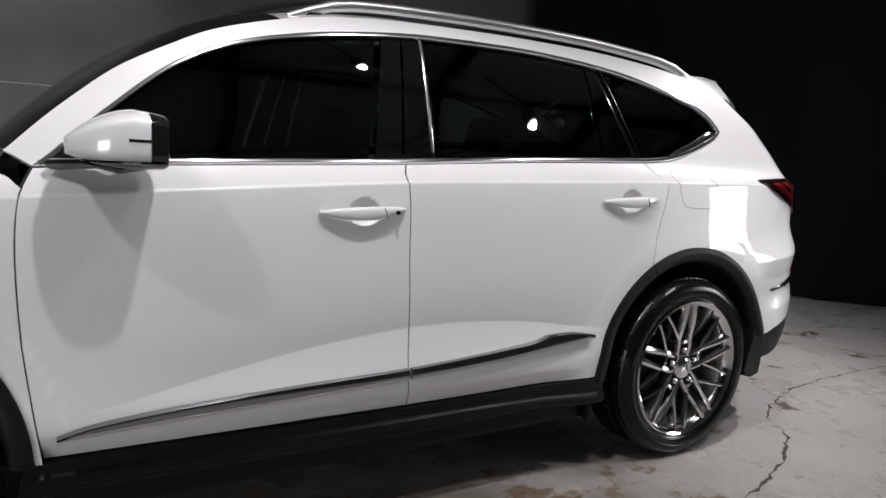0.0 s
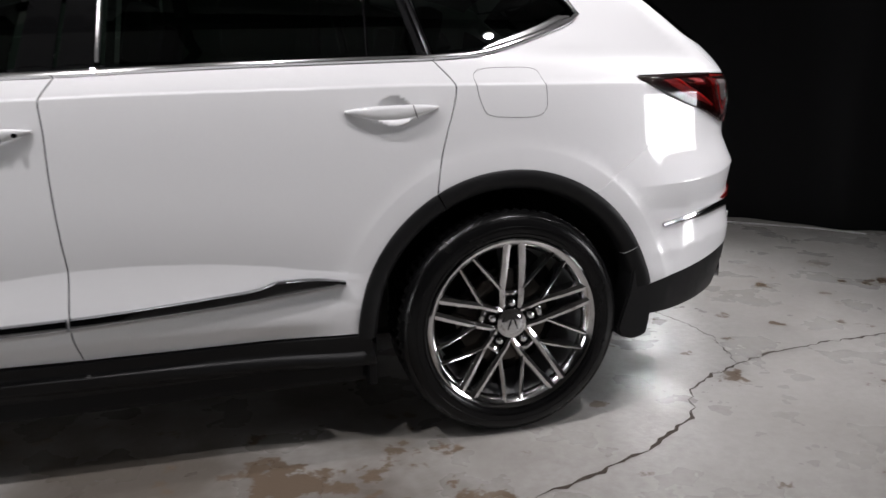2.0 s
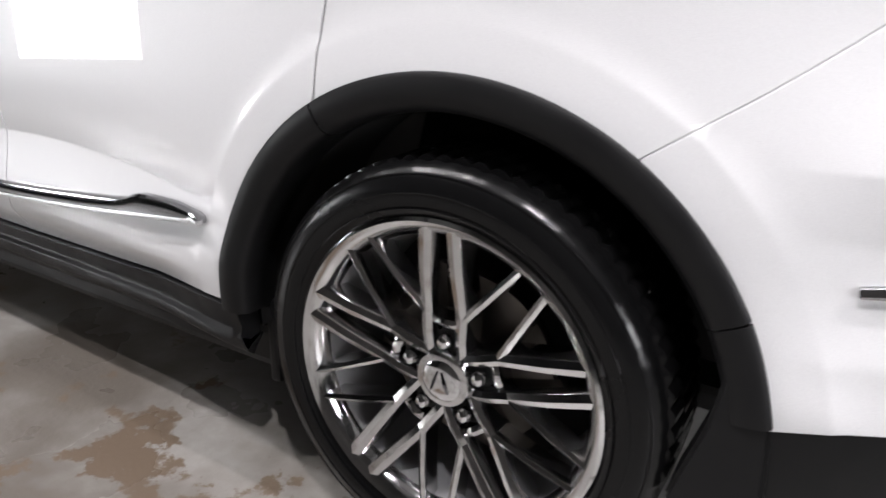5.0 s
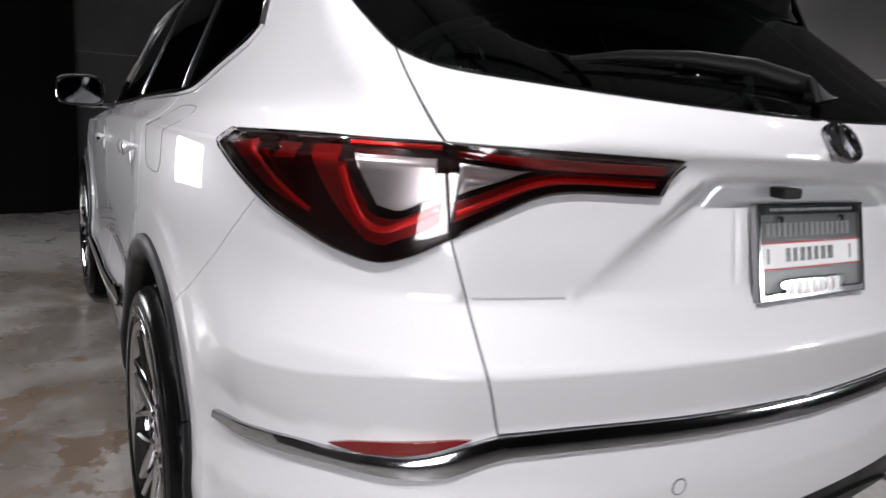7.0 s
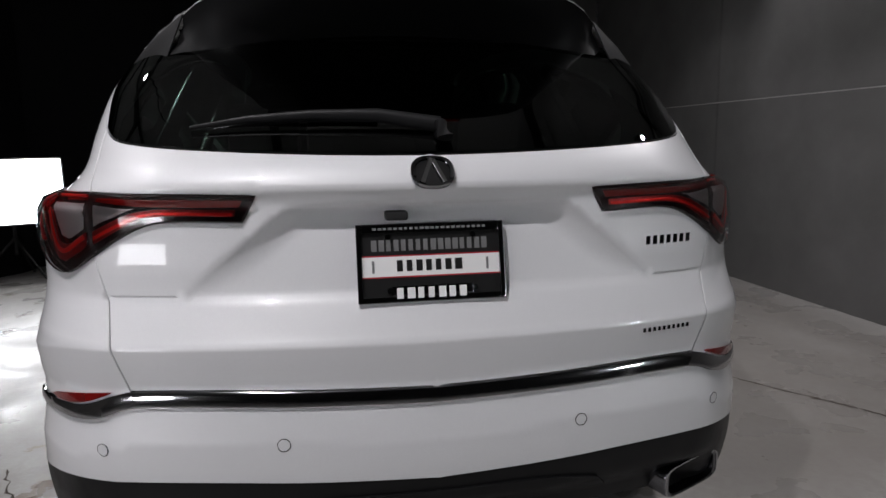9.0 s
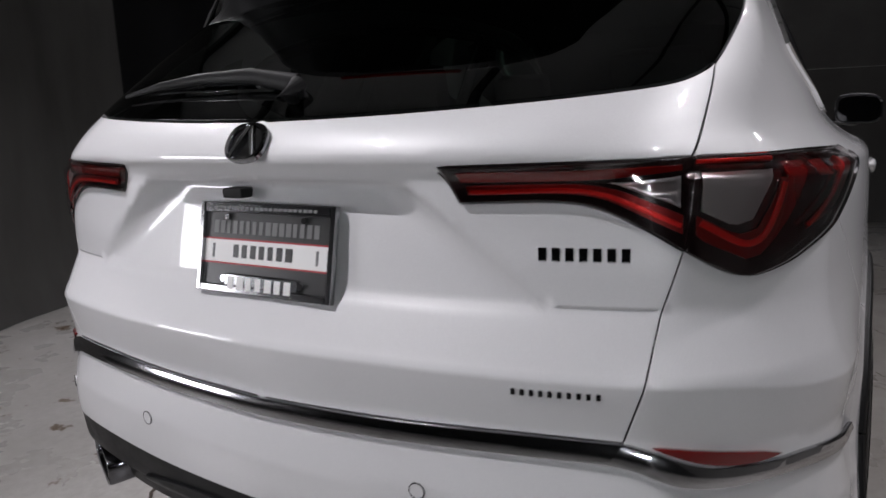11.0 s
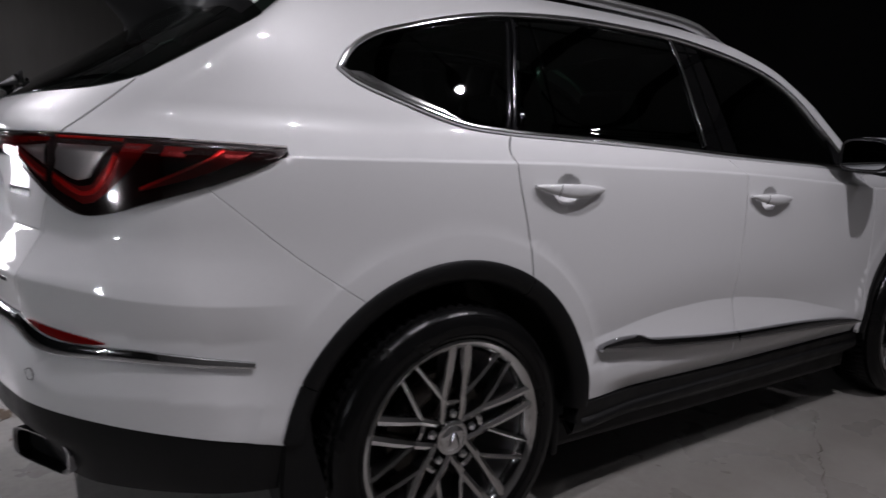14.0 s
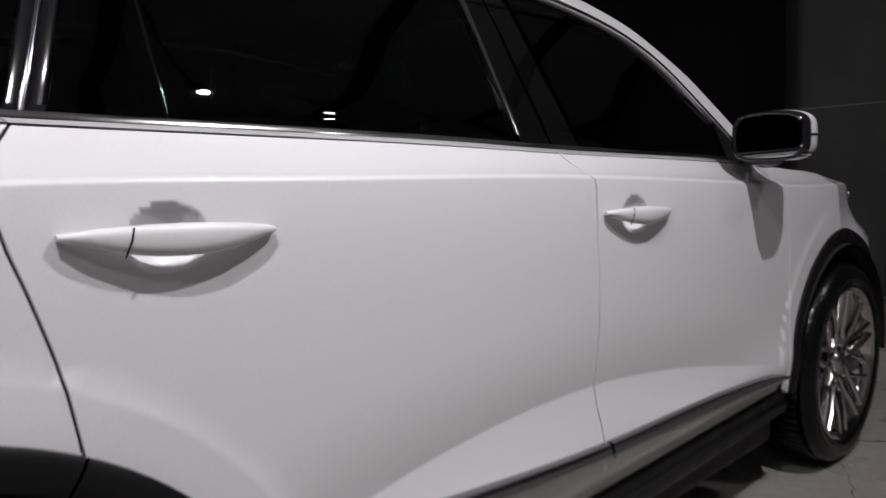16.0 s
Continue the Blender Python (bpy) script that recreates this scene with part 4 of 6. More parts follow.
ribbon("chrome_strip", _cu, _cd, STRIP, bumper, 0.002, 0.008, both=True, shape=bumper_shape, flat=True, label="bright chrome strip across the tail")

tailgate = panel("tailgate", outline(GLASS_LOW, [(MID, 1.265), (MID, 0.772)], backwards(CHROME_UP[5:]), backwards(SEAM_LOW), backwards(LAMP_LOW_IN), backwards(LAMP_END), backwards(LAMP_TOP_IN), backwards(SEAM_UP)), PAINT, car, both=True, grid=0.011, shape=tail_shape, lines=(FOLD, CHEEK, BAY, BAY_OUT, LIP, [(x, z - 0.012) for x, z in LIP]), label="white tailgate with a sunken number plate bay")

for _s in (1, -1):
    gap_shade(SEAM_LOW, _s, tail_shape, 0.011)
    gap_shade(SEAM_UP, _s, flat_shape, 0.011)

# ---- rear window, spoiler, roof ----
panel("rear_window", outline(GLASS_SIDE[1:], GLASS_LOW, [(MID, 1.265), (MID, 1.56)], [(MID, 1.56), (-0.9, 1.56), (-0.42, 1.55)], [(-0.42, 1.55), (-0.513, 1.508)]), GLASS, car, off=0.001, both=True, gap=0.003, label="black tinted rear window")


def roof_grid(name, mat, x0, x1, nx, edge, crown, parent, label="", drop=0.0, thick=0.02):
    """A sheet across the car between its two top edges, arched by crown."""
    V, F, ny = [], [], 24
    for i in range(nx + 1):
        x = x0 + (x1 - x0) * i / nx
        y, z = edge(x)
        c = crown(x)
        for j in range(ny + 1):
            v = -1 + 2 * j / ny
            V.append((x, y * v, z - drop + c * (1 - abs(v) ** 2.4)))
    for i in range(nx):
        for j in range(ny):
            a = i * (ny + 1) + j
            F.append((a, a + ny + 1, a + ny + 2, a + 1) if x1 < x0 else (a, a + 1, a + ny + 2, a + ny + 1))
    bm = bmesh.new()
    vs = [bm.verts.new(v) for v in V]
    for f in F:
        bm.faces.new([vs[i] for i in f])
    bmesh.ops.recalc_face_normals(bm, faces=bm.faces)
    bmesh.ops.solidify(bm, geom=bm.faces[:], thickness=thick)
    return part(name, bm, mat, parent, label, True)


_top = curve([(p[0], p[1]) for p in sorted(PILLAR_OUT)])


def roof_edge(x):
    z = float(_top(x))
    return float(half_width(np.array([x]), np.array([z]))[0]) + 0.001, z - 0.002


roof_grid("roof", PAINT, -0.36, 1.66, 40, roof_edge, lambda x: 0.055 + 0.025 * max(0.0, min(1.0, x - 0.6)), car, "white roof panel")
roof_grid("headliner", DARK, -0.34, 1.64, 20, lambda x: (roof_edge(x)[0] - 0.03, roof_edge(x)[1] - 0.03), lambda x: 0.05, car, "dark headliner", thick=0.004)
roof_grid("roof_glass", GLOSS_BLACK, 0.55, 1.74, 24, lambda x: (0.50, float(_top(x)) + 0.025), lambda x: 0.055 + 0.045 * math.sin(math.pi * min(1.0, max(0.0, (1.76 - x) / 0.9))) ** 0.6, car, "black glass roof panel", thick=0.03)


def windscreen(car_part):
    """Black-edged screen between the pillars, bowed forward."""
    V, F, n, m = [], [], 20, 24
    for i in range(n + 1):
        f = i / n
        x = 1.66 + (2.42 - 1.66) * f
        y, z = roof_edge(x)
        for j in range(m + 1):
            v = -1 + 2 * j / m
            bow = 1 - v * v
            V.append((x + 0.085 * bow * (0.25 + 0.75 * f), y * v, z + 0.075 * bow * (1 - f) + 0.01 * bow))
    for i in range(n):
        for j in range(m):
            a = i * (m + 1) + j
            F.append((a, a + m + 1, a + m + 2, a + 1))
    bm = bmesh.new()
    vs = [bm.verts.new(v) for v in V]
    for f in F:
        bm.faces.new([vs[k] for k in f])
    bmesh.ops.recalc_face_normals(bm, faces=bm.faces)
    bmesh.ops.solidify(bm, geom=bm.faces[:], thickness=0.005)
    return part("windscreen", bm, SCREEN, car_part, "windscreen", True)


SCREEN = GLASS.copy()
SCREEN.name = "green_tinted_windscreen_glass"
for _nd in SCREEN.node_tree.nodes:
    if _nd.type == "BSDF_TRANSPARENT":
        _nd.inputs["Color"].default_value = (0.50, 0.66, 0.57, 1)
windscreen(car)


def hood_edge(x):
    z = float(hood_up(x))
    return float(half_width(np.array([x]), np.array([z]))[0]) - 0.003, z


hood_up = curve([(2.36, 1.147), (2.43, 1.139), (2.75, 1.121), (3.06, 1.074), (3.33, 1.004), (3.50, 0.94), (3.62, 0.86)])
roof_grid("bonnet", PAINT, 2.44, 3.58, 30, hood_edge, lambda x: 0.06 - 0.03 * max(0, x - 3.0), car, "white bonnet")


def nose():
    """Front bumper skin: bowed across, with a dark grille and slim headlamps."""
    V, F, n, m = [], [], 16, 32
    for i in range(n + 1):
        z = 0.24 + (0.93 - 0.24) * i / n
        w = float(half_width(np.array([3.42]), np.array([z]))[0]) - 0.004
        for j in range(m + 1):
            a = -math.pi / 2 + math.pi * j / m
            depth = 0.40 * (1 - 0.35 * max(0, (z - 0.6) / 0.35) ** 2) * (1 - 0.25 * max(0, (0.45 - z) / 0.25))
            V.append((3.41 + depth * math.cos(a) ** 0.8 if abs(math.cos(a)) > 1e-6 else 3.41, w * math.copysign(abs(math.sin(a)) ** 0.75, math.sin(a)), z))
    for i in range(n):
        for j in range(m):
            k = i * (m + 1) + j
            F.append((k, k + 1, k + m + 2, k + m + 1))
    bm = bmesh.new()
    vs = [bm.verts.new(v) for v in V]
    for f in F:
        bm.faces.new([vs[k] for k in f])
    bmesh.ops.solidify(bm, geom=bm.faces[:], thickness=0.01)
    ob = part("front_bumper", bm, PAINT, car, "white front bumper", True)
    bm = bmesh.new()
    box(bm, (3.70, -0.42, 0.46), (3.815, 0.42, 0.84), None, 0.04)
    part("grille", bm, GLOSS_BLACK, ob, "dark front grille")
    for s in (1, -1):
        lamp = panel("headlamp", outline([(3.16, 1.036), (3.30, 1.004), (3.455, 0.938)], [(3.455, 0.938), (3.475, 0.872)], [(3.475, 0.872), (3.34, 0.945), (3.16, 1.036)]), GLOSS_BLACK, car, off=0.004, gap=0.001, lip=0.012, side=s, label="slim dark headlamp wrapping the corner")
        ribbon("clear_edge", smooth_path([(3.20, 1.024), (3.32, 0.985), (3.44, 0.925)], 0.02), -0.008, CLEAR_LENS, lamp, 0.005, 0.003, s)


nose()


def spoiler():
    """Roof spoiler: white blade, gloss black underside and side fins."""
    V, F, n, m = [], [], 10, 28
    for i in range(n + 1):
        f = i / n
        for j in range(m + 1):
            v = -1 + 2 * j / m
            y = (0.64 - 0.08 * f) * v
            front = -0.28
            rear = -0.735 + 0.20 * abs(v) ** 3
            x = front + (rear - front) * f
            z0 = 1.640 + 0.030 * (1 - abs(v) ** 2.4)
            z = z0 + (1.628 + 0.050 * (1 - v ** 8) - z0) * f + 0.010 * math.sin(math.pi * f)
            V.append((x, y, z))
    for i in range(n):
        for j in range(m):
            a = i * (m + 1) + j
            F.append((a, a + 1, a + m + 2, a + m + 1))
    bm = bmesh.new()
    vs = [bm.verts.new(v) for v in V]
    for f in F:
        bm.faces.new([vs[k] for k in f])
    bmesh.ops.recalc_face_normals(bm, faces=bm.faces)
    bmesh.ops.solidify(bm, geom=bm.faces[:], thickness=0.005)
    ob = part("spoiler", bm, PAINT, car, "white roof spoiler blade", True)
    # black under-panel from the blade's trailing edge down to the glass
    V, F = [], []
    for j in range(m + 1):
        v = -1 + 2 * j / m
        y = 0.563 * v
        rear = -0.738 + 0.20 * abs(v) ** 3
        top = 1.622 + 0.050 * (1 - v ** 8)
        yb, zb = 0.60 * v, 1.575 - 0.065 * v * v
        xb = float(tail(np.array([yb]), np.array([zb]))[0]) + 0.004
        V += [(rear, y, top), (rear + 0.008, y, top - 0.022), (0.45 * rear + 0.55 * xb + 0.02, 0.45 * y + 0.55 * yb, 0.45 * top + 0.55 * zb - 0.012), (xb, yb, zb)]
        if j:
            a = 4 * (j - 1)
            F += [(a + k, a + k + 4, a + k + 5, a + k + 1) for k in range(3)]
    bm = bmesh.new()
    vs = [bm.verts.new(v) for v in V]
    for f in F:
        bm.faces.new([vs[k] for k in f])
    bmesh.ops.recalc_face_normals(bm, faces=bm.faces)
    bmesh.ops.solidify(bm, geom=bm.faces[:], thickness=0.010)
    part("under_panel", bm, FIN_BLACK, ob, "black spoiler underside", True)
    # the sides: white cheeks down to the pillar, ending in a black fin behind
    edge = smooth_path([(-0.16, 1.6275), (-0.25, 1.603), (-0.37, 1.572), (-0.513, 1.508), (-0.590, 1.477)], 0.02)
    n = len(edge) - 1
    P, N = placed(edge[:, 0], edge[:, 1], np.full(n + 1, -0.002), flat_shape)
    first, tip = np.array((-0.20, 0.650, 1.640)), np.array((-0.538, 0.562, 1.628))
    for s in (1, -1):
        flip = np.array((1, s, 1))
        for name, k0, k1, mat, label in (("side_cheek", 0, n - 4, PAINT, "white spoiler cheek"), ("side_fin", n - 4, n, FIN_BLACK, "black side fin")):
            bm = bmesh.new()
            rows = []
            for k in range(k0, k1 + 1):
                u = min(1.0, k / (n - 4))
                top = first + (tip - first) * u
                top[2] += 0.006 * math.sin(math.pi * u)
                bow = (P[k] + top) / 2 + np.array((0, 0.006, 0.004))
                rows.append([bm.verts.new(p * flip) for p in (P[k], bow, top)])
            for r, q in zip(rows, rows[1:]):
                for i in range(2):
                    bm.faces.new((r[i], q[i], q[i + 1], r[i + 1]))
            if mat is FIN_BLACK:
                low = bm.verts.new(np.array((float(tail(np.array([0.60]), np.array([1.51]))[0]) + 0.004, 0.60, 1.51)) * flip)
                bm.faces.new((rows[-1][0], low, rows[-1][1]))
                bm.faces.new((rows[-1][1], low, rows[-1][2]))
            bmesh.ops.remove_doubles(bm, verts=bm.verts, dist=1e-4)
            bmesh.ops.recalc_face_normals(bm, faces=bm.faces)
            bmesh.ops.solidify(bm, geom=bm.faces[:], thickness=0.004)
            part(name, bm, mat, ob, label, True)
    bm = bmesh.new()
    box(bm, (-0.748, -0.17, 1.652), (-0.738, 0.17, 1.664), None, 0.002)
    part("brake_light", bm, RED, ob, "slim red high brake light")


spoiler()

for _s in (1, -1):
    bm = bmesh.new()
    _pts = []
    for _i in range(25):
        _x = 1.62 - 1.95 * _i / 24
        _y, _z = roof_edge(_x)
        _pts.append((_x, _s * (_y - 0.055), _z + 0.012 + 0.036 * min(1.0, 3.2 * math.sin(math.pi * _i / 24))))
    tube(bm, _pts, [0.010 + 0.006 * min(1, 4 * math.sin(math.pi * _i / 24)) for _i in range(25)], 12, (0.9, 1.25))
    rail = part("roof_rail", bm, RAIL, car, "bright silver roof rail", True)
    for _k in (1, 23):
        bm = bmesh.new()
        _p = _pts[_k]
        box(bm, (_p[0] - 0.04, _p[1] - 0.012, _p[2] - 0.04), (_p[0] + 0.04, _p[1] + 0.012, _p[2] - 0.004), None, 0.004)
        part("foot", bm, PLASTIC, rail)
bm = bmesh.new()
tube(bm, [(-0.10, 0, 1.735), (-0.17, 0, 1.765), (-0.26, 0, 1.80)], [0.035, 0.022, 0.004], 12, (0.5, 1.0))
part("antenna_fin", bm, GLOSS_BLACK, car, "black antenna fin", True)

# ---- windows and bright trim ----
INSET = 0.016


def dlo_parts(side):
    whole = outline(backwards(BELT), QUARTER_LOW, DLO_TOP)
    ribbon("window_chrome", outline(backwards(BELT)[:], QUARTER_LOW, DLO_TOP), -0.015, SATIN, car, 0.0, 0.010, side, True, label="bright metal window surround")
    ribbon("window_frame", whole, -0.034, GLOSS_BLACK, car, -0.016, 0.004, side, True, label="black window frame")
    for at_low, at_up in ((0.232, 0.361), (0.435, 0.422)):
        p = [(at_low + (at_up - at_low) * (z - 1.20) / 0.44, z) for z in np.linspace(1.235, 1.61, 14)]
        ribbon("pillar_backing", np.array(p) - (0.024, 0), np.array(p) + (0.024, 0), GLOSS_BLACK, car, -0.018, 0.004, side)

    def cut(x0_low, x0_up, x1_low, x1_up, name, mat, off, label):
        """The piece of the window band between two leaning lines."""
        def lean(low, up, z):
            return low + (up - low) * (z - 1.20) / 0.44
        poly = whole
        for low, up, sign in ((x0_low, x0_up, 1), (x1_low, x1_up, -1)):
            res = []
            for i in range(len(poly)):
                a, b = poly[i], poly[(i + 1) % len(poly)]
                fa, fb = sign * (a[0] - lean(low, up, a[1])), sign * (b[0] - lean(low, up, b[1]))
                if fa >= 0:
                    res.append(a)
                if (fa > 0) != (fb > 0) and abs(fa - fb) > 1e-9:
                    res.append(a + (b - a) * fa / (fa - fb))
            poly = np.array(res)
        far = np.linalg.norm(poly - np.roll(poly, 1, 0), axis=1) > 1e-3
        poly = poly[far]
        # long straight cuts need points along them
        dense = []
        for i in range(len(poly)):
            a, b = poly[i], poly[(i + 1) % len(poly)]
            n = max(1, int(np.linalg.norm(b - a) / 0.03))
            dense += [a + (b - a) * k / n for k in range(n)]
        return panel(name, np.array(dense), mat, car, off=off, gap=INSET if mat is GLASS else 0.004, lip=0.006, side=side, grid=0.04, label=label)

    cut(1.415, 1.318, 2.6, 2.6, "front_window", GLASS, -0.006, "black tinted front door window")
    cut(1.309, 1.239, 1.41, 1.313, "pillar_trim", PILLAR_BLACK, -0.003, "gloss black door pillar trim")
    cut(1.198, 1.165, 1.303, 1.233, "pillar_trim", PILLAR_BLACK, -0.003, "gloss black door pillar trim")
    cut(0.424, 0.411, 1.192, 1.159, "rear_window_pane", GLASS, -0.006, "black tinted rear door window")
    cut(0.243, 0.372, 0.446, 0.433, "fixed_pane", GLASS, -0.006, "small fixed pane in the rear door")
    cut(-0.6, -0.6, 0.222, 0.350, "quarter_window", GLASS, -0.006, "black tinted quarter window")
    low = smooth_path(QUARTER_LOW[1:-1], 0.02)
    fat = np.interp(low[:, 0], (-0.27, -0.22, 0.0, 0.07), (0.012, 0.034, 0.022, 0.010))
    ribbon("quarter_chrome", low + (0.0, 0.012), low + np.stack([0 * fat, 0.012 + fat], 1), SATIN, car, -0.008, 0.008, side, label="broad bright chrome below the quarter window")
    # slim bright edges on the pillars
    for low, up in ((1.203, 1.170), (0.232, 0.361)):
        p = [(low + (up - low) * (z - 1.20) / 0.44, z) for z in np.linspace(1.235 if low > 1 else 1.25, 1.628 if low > 1 else 1.605, 14)]
        ribbon("pillar_edge", p, 0.013 if low > 1 else 0.006, SATIN if low > 1 else DARK_CHROME, car, -0.003, 0.005, side)


for _s in (1, -1):
    dlo_parts(_s)

# chrome blades low on the doors, in two pieces either side of the door gap
TRIM_UP = [(0.547, 0.584), (0.66, 0.598), (0.745, 0.597), (0.80, 0.580), (0.922, 0.566), (1.32, 0.536), (1.73, 0.523), (2.044, 0.505), (2.25, 0.484), (2.325, 0.466)]
TRIM_LOW = [(0.547, 0.570), (0.66, 0.556), (0.745, 0.547), (0.80, 0.541), (0.922, 0.529), (1.32, 0.502), (1.73, 0.484), (2.044, 0.472), (2.25, 0.461), (2.325, 0.458)]
_up, _lo = curve(TRIM_UP), curve(TRIM_LOW)
for _s in (1, -1):
    for _a, _b in ((0.547, 1.314), (1.325, 2.325)):
        _x = np.linspace(_a, _b, 40)
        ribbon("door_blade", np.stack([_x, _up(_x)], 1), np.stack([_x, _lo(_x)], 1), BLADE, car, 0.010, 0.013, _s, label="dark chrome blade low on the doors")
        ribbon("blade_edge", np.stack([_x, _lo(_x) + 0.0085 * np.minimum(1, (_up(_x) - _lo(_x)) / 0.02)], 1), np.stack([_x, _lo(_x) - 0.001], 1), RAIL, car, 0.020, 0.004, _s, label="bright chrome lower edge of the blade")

# ---- black cladding ----


def cladding_ring(cx, a0, a1, side):
    """Wheel arch edging: stands proud of the body, rolls in towards the wheel."""
    n = 48
    aa = np.radians(np.linspace(a0, a1, n))
    rows = [(R_ARCH + 0.004, -0.008), (R_ARCH + 0.003, 0.008), (R_ARCH - 0.004, 0.0125), (R_ARCH - 0.022, 0.013), (R_ARCH - 0.044, 0.008), (R_ARCH - 0.056, -0.004), (R_ARCH - 0.060, -0.03), (R_ARCH - 0.055, -0.09)]
    V = []
    for r, o in rows:
        s, z = cx + r * np.cos(aa), ARCH_Z + r * np.sin(aa)
        # one depth for the ring, so that it bends in one sweep
        base = body(cx + (R_ARCH + 0.01) * np.cos(aa), ARCH_Z + (R_ARCH + 0.01) * np.sin(aa))
        y = base[:, 1] + o
        V.append(np.stack([s, y, z], 1))
    F = [(k * n + i, k * n + i + 1, (k + 1) * n + i + 1, (k + 1) * n + i) for k in range(len(rows) - 1) for i in range(n - 1)]
    V = np.vstack(V) * np.array([1, side, 1])
    bm = bmesh.new()
    vs = [bm.verts.new(v) for v in V]
    for f in F:
        bm.faces.new([vs[i] for i in f])
    bmesh.ops.recalc_face_normals(bm, faces=bm.faces)
    bmesh.ops.solidify(bm, geom=bm.faces[:], thickness=0.003)
    return part("arch_cladding", bm, PLASTIC, car, "black plastic wheel arch edging", True)


def arch_liner(cx, side):
    """Dark inner wing: half a drum over the wheel, closed inside."""
    n = 36
    aa = np.radians(np.linspace(-4, 184, n))
    rim = []
    for y, r in ((0.93, 0.455), (0.80, 0.47), (0.58, 0.47), (0.58, 0.05)):
        rim.append([(cx + r * math.cos(a), side * y, max(0.16, ARCH_Z + r * math.sin(a))) for a in aa])
    bm = bmesh.new()
    rows = [[bm.verts.new(p) for p in row] for row in rim]
    for a, b in zip(rows, rows[1:]):
        for i in range(n - 1):
            bm.faces.new((a[i], a[i + 1], b[i + 1], b[i]))
    bmesh.ops.recalc_face_normals(bm, faces=bm.faces)
    return part("wheel_arch_liner", bm, LINER, car, "dark felt wheel arch liner", True)


LINER = material("black_felt_liner", (0.005, 0.005, 0.005), 0.9)
for _s in (1, -1):
    cladding_ring(0.0, 1, A_GAP - 0.25, _s)
    cladding_ring(0.0, A_GAP + 0.25, 152.3, _s)
    cladding_ring(0.0, 152.7, 168.5, _s)
    cladding_ring(FRONT_X, 25, 179, _s)
    arch_liner(0.0, _s)
    arch_liner(FRONT_X, _s)
    panel("sill_cladding", outline([(0.455, 0.300), (0.48, 0.405)], [(0.48, 0.405), (0.9, 0.396), (1.4, 0.389), (2.40, 0.389)], [(2.40, 0.389), (2.42, 0.28)], [(2.42, 0.28), (1.4, 0.272), (0.455, 0.300)]), PLASTIC, car, off=0.006, lip=0.05, gap=0.001, side=_s,
          lines=([(0.5, 0.350), (1.4, 0.346), (2.38, 0.346)],), shape=lambda s, z: 0.012 * step(0.3525, 0.3435, z) - 0.02 * step(0.32, 0.28, z) - 0.022 * step(0.5, 0.8, s), label="black plastic sill cladding")
    _bm = bmesh.new()
    box(_bm, (0.47, min(_s * 0.79, _s * 0.865), 0.205), (2.40, max(_s * 0.79, _s * 0.865), 0.31), None, 0.02)
    part("sill_undertray", _bm, PLASTIC, car, "black plastic tray under the sill")
    _bm = bmesh.new()
    box(_bm, (0.445, min(_s * 0.70, _s * 0.90), 0.20), (0.475, max(_s * 0.70, _s * 0.90), 0.40), None, 0.01)
    part("wheel_deflector", _bm, PLASTIC, car, "black plastic air deflector ahead of the rear wheel")
    # mud flap behind the rear wheel
    bm = bmesh.new()
    _o = [(-0.385, 0.33), (-0.40, 0.30), (-0.452, 0.285), (-0.50, 0.300), (-0.512, 0.36), (-0.505, 0.49), (-0.44, 0.56), (-0.425, 0.46)]
    _f = bm.faces.new([bm.verts.new((p[0], _s * 0.972, p[1])) for p in _o])
    bmesh.ops.recalc_face_normals(bm, faces=[_f])
    _e = bmesh.ops.extrude_face_region(bm, geom=[_f])["geom"]
    for _v in [g for g in _e if isinstance(g, bmesh.types.BMVert)]:
        _v.co.y -= _s * 0.10
    bmesh.ops.recalc_face_normals(bm, faces=bm.faces)
    bmesh.ops.bevel(bm, geom=[e for e in bm.edges], offset=0.006, segments=2, affect="EDGES")
    part("mud_flap", bm, PLASTIC, car, "black plastic arch extension behind the wheel", True)

LOW_EDGE = [(-0.498, 0.365), (-0.62, 0.372), (-0.84, 0.395), (-1.0, 0.41), (-1.2, 0.42), (MID, 0.42)]
valance = panel("rear_valance", outline(BUMPER_LOW, [(MID, 0.568), (MID, 0.42)], backwards(LOW_EDGE), [(-0.498, 0.365), (-0.498, 0.478)]), PLASTIC, car, off=-0.003, both=True, gap=0.001, lip=0.05,
                shape=lambda s, z: -0.03 * step(0.52, 0.46, z) * step(-0.9, -1.1, s), label="black plastic rear valance")
panel("skid_insert", outline([(MID, 0.535), (-1.45, 0.535), (-1.33, 0.52)], [(-1.33, 0.52), (-1.29, 0.47)], [(-1.29, 0.47), (MID, 0.47)], [(MID, 0.47), (MID, 0.535)]), PLASTIC, valance, off=0.004, both=True, gap=0.001, lip=0.03,
      shape=lambda s, z: -0.025 * step(0.52, 0.47, z), label="dark centre insert")
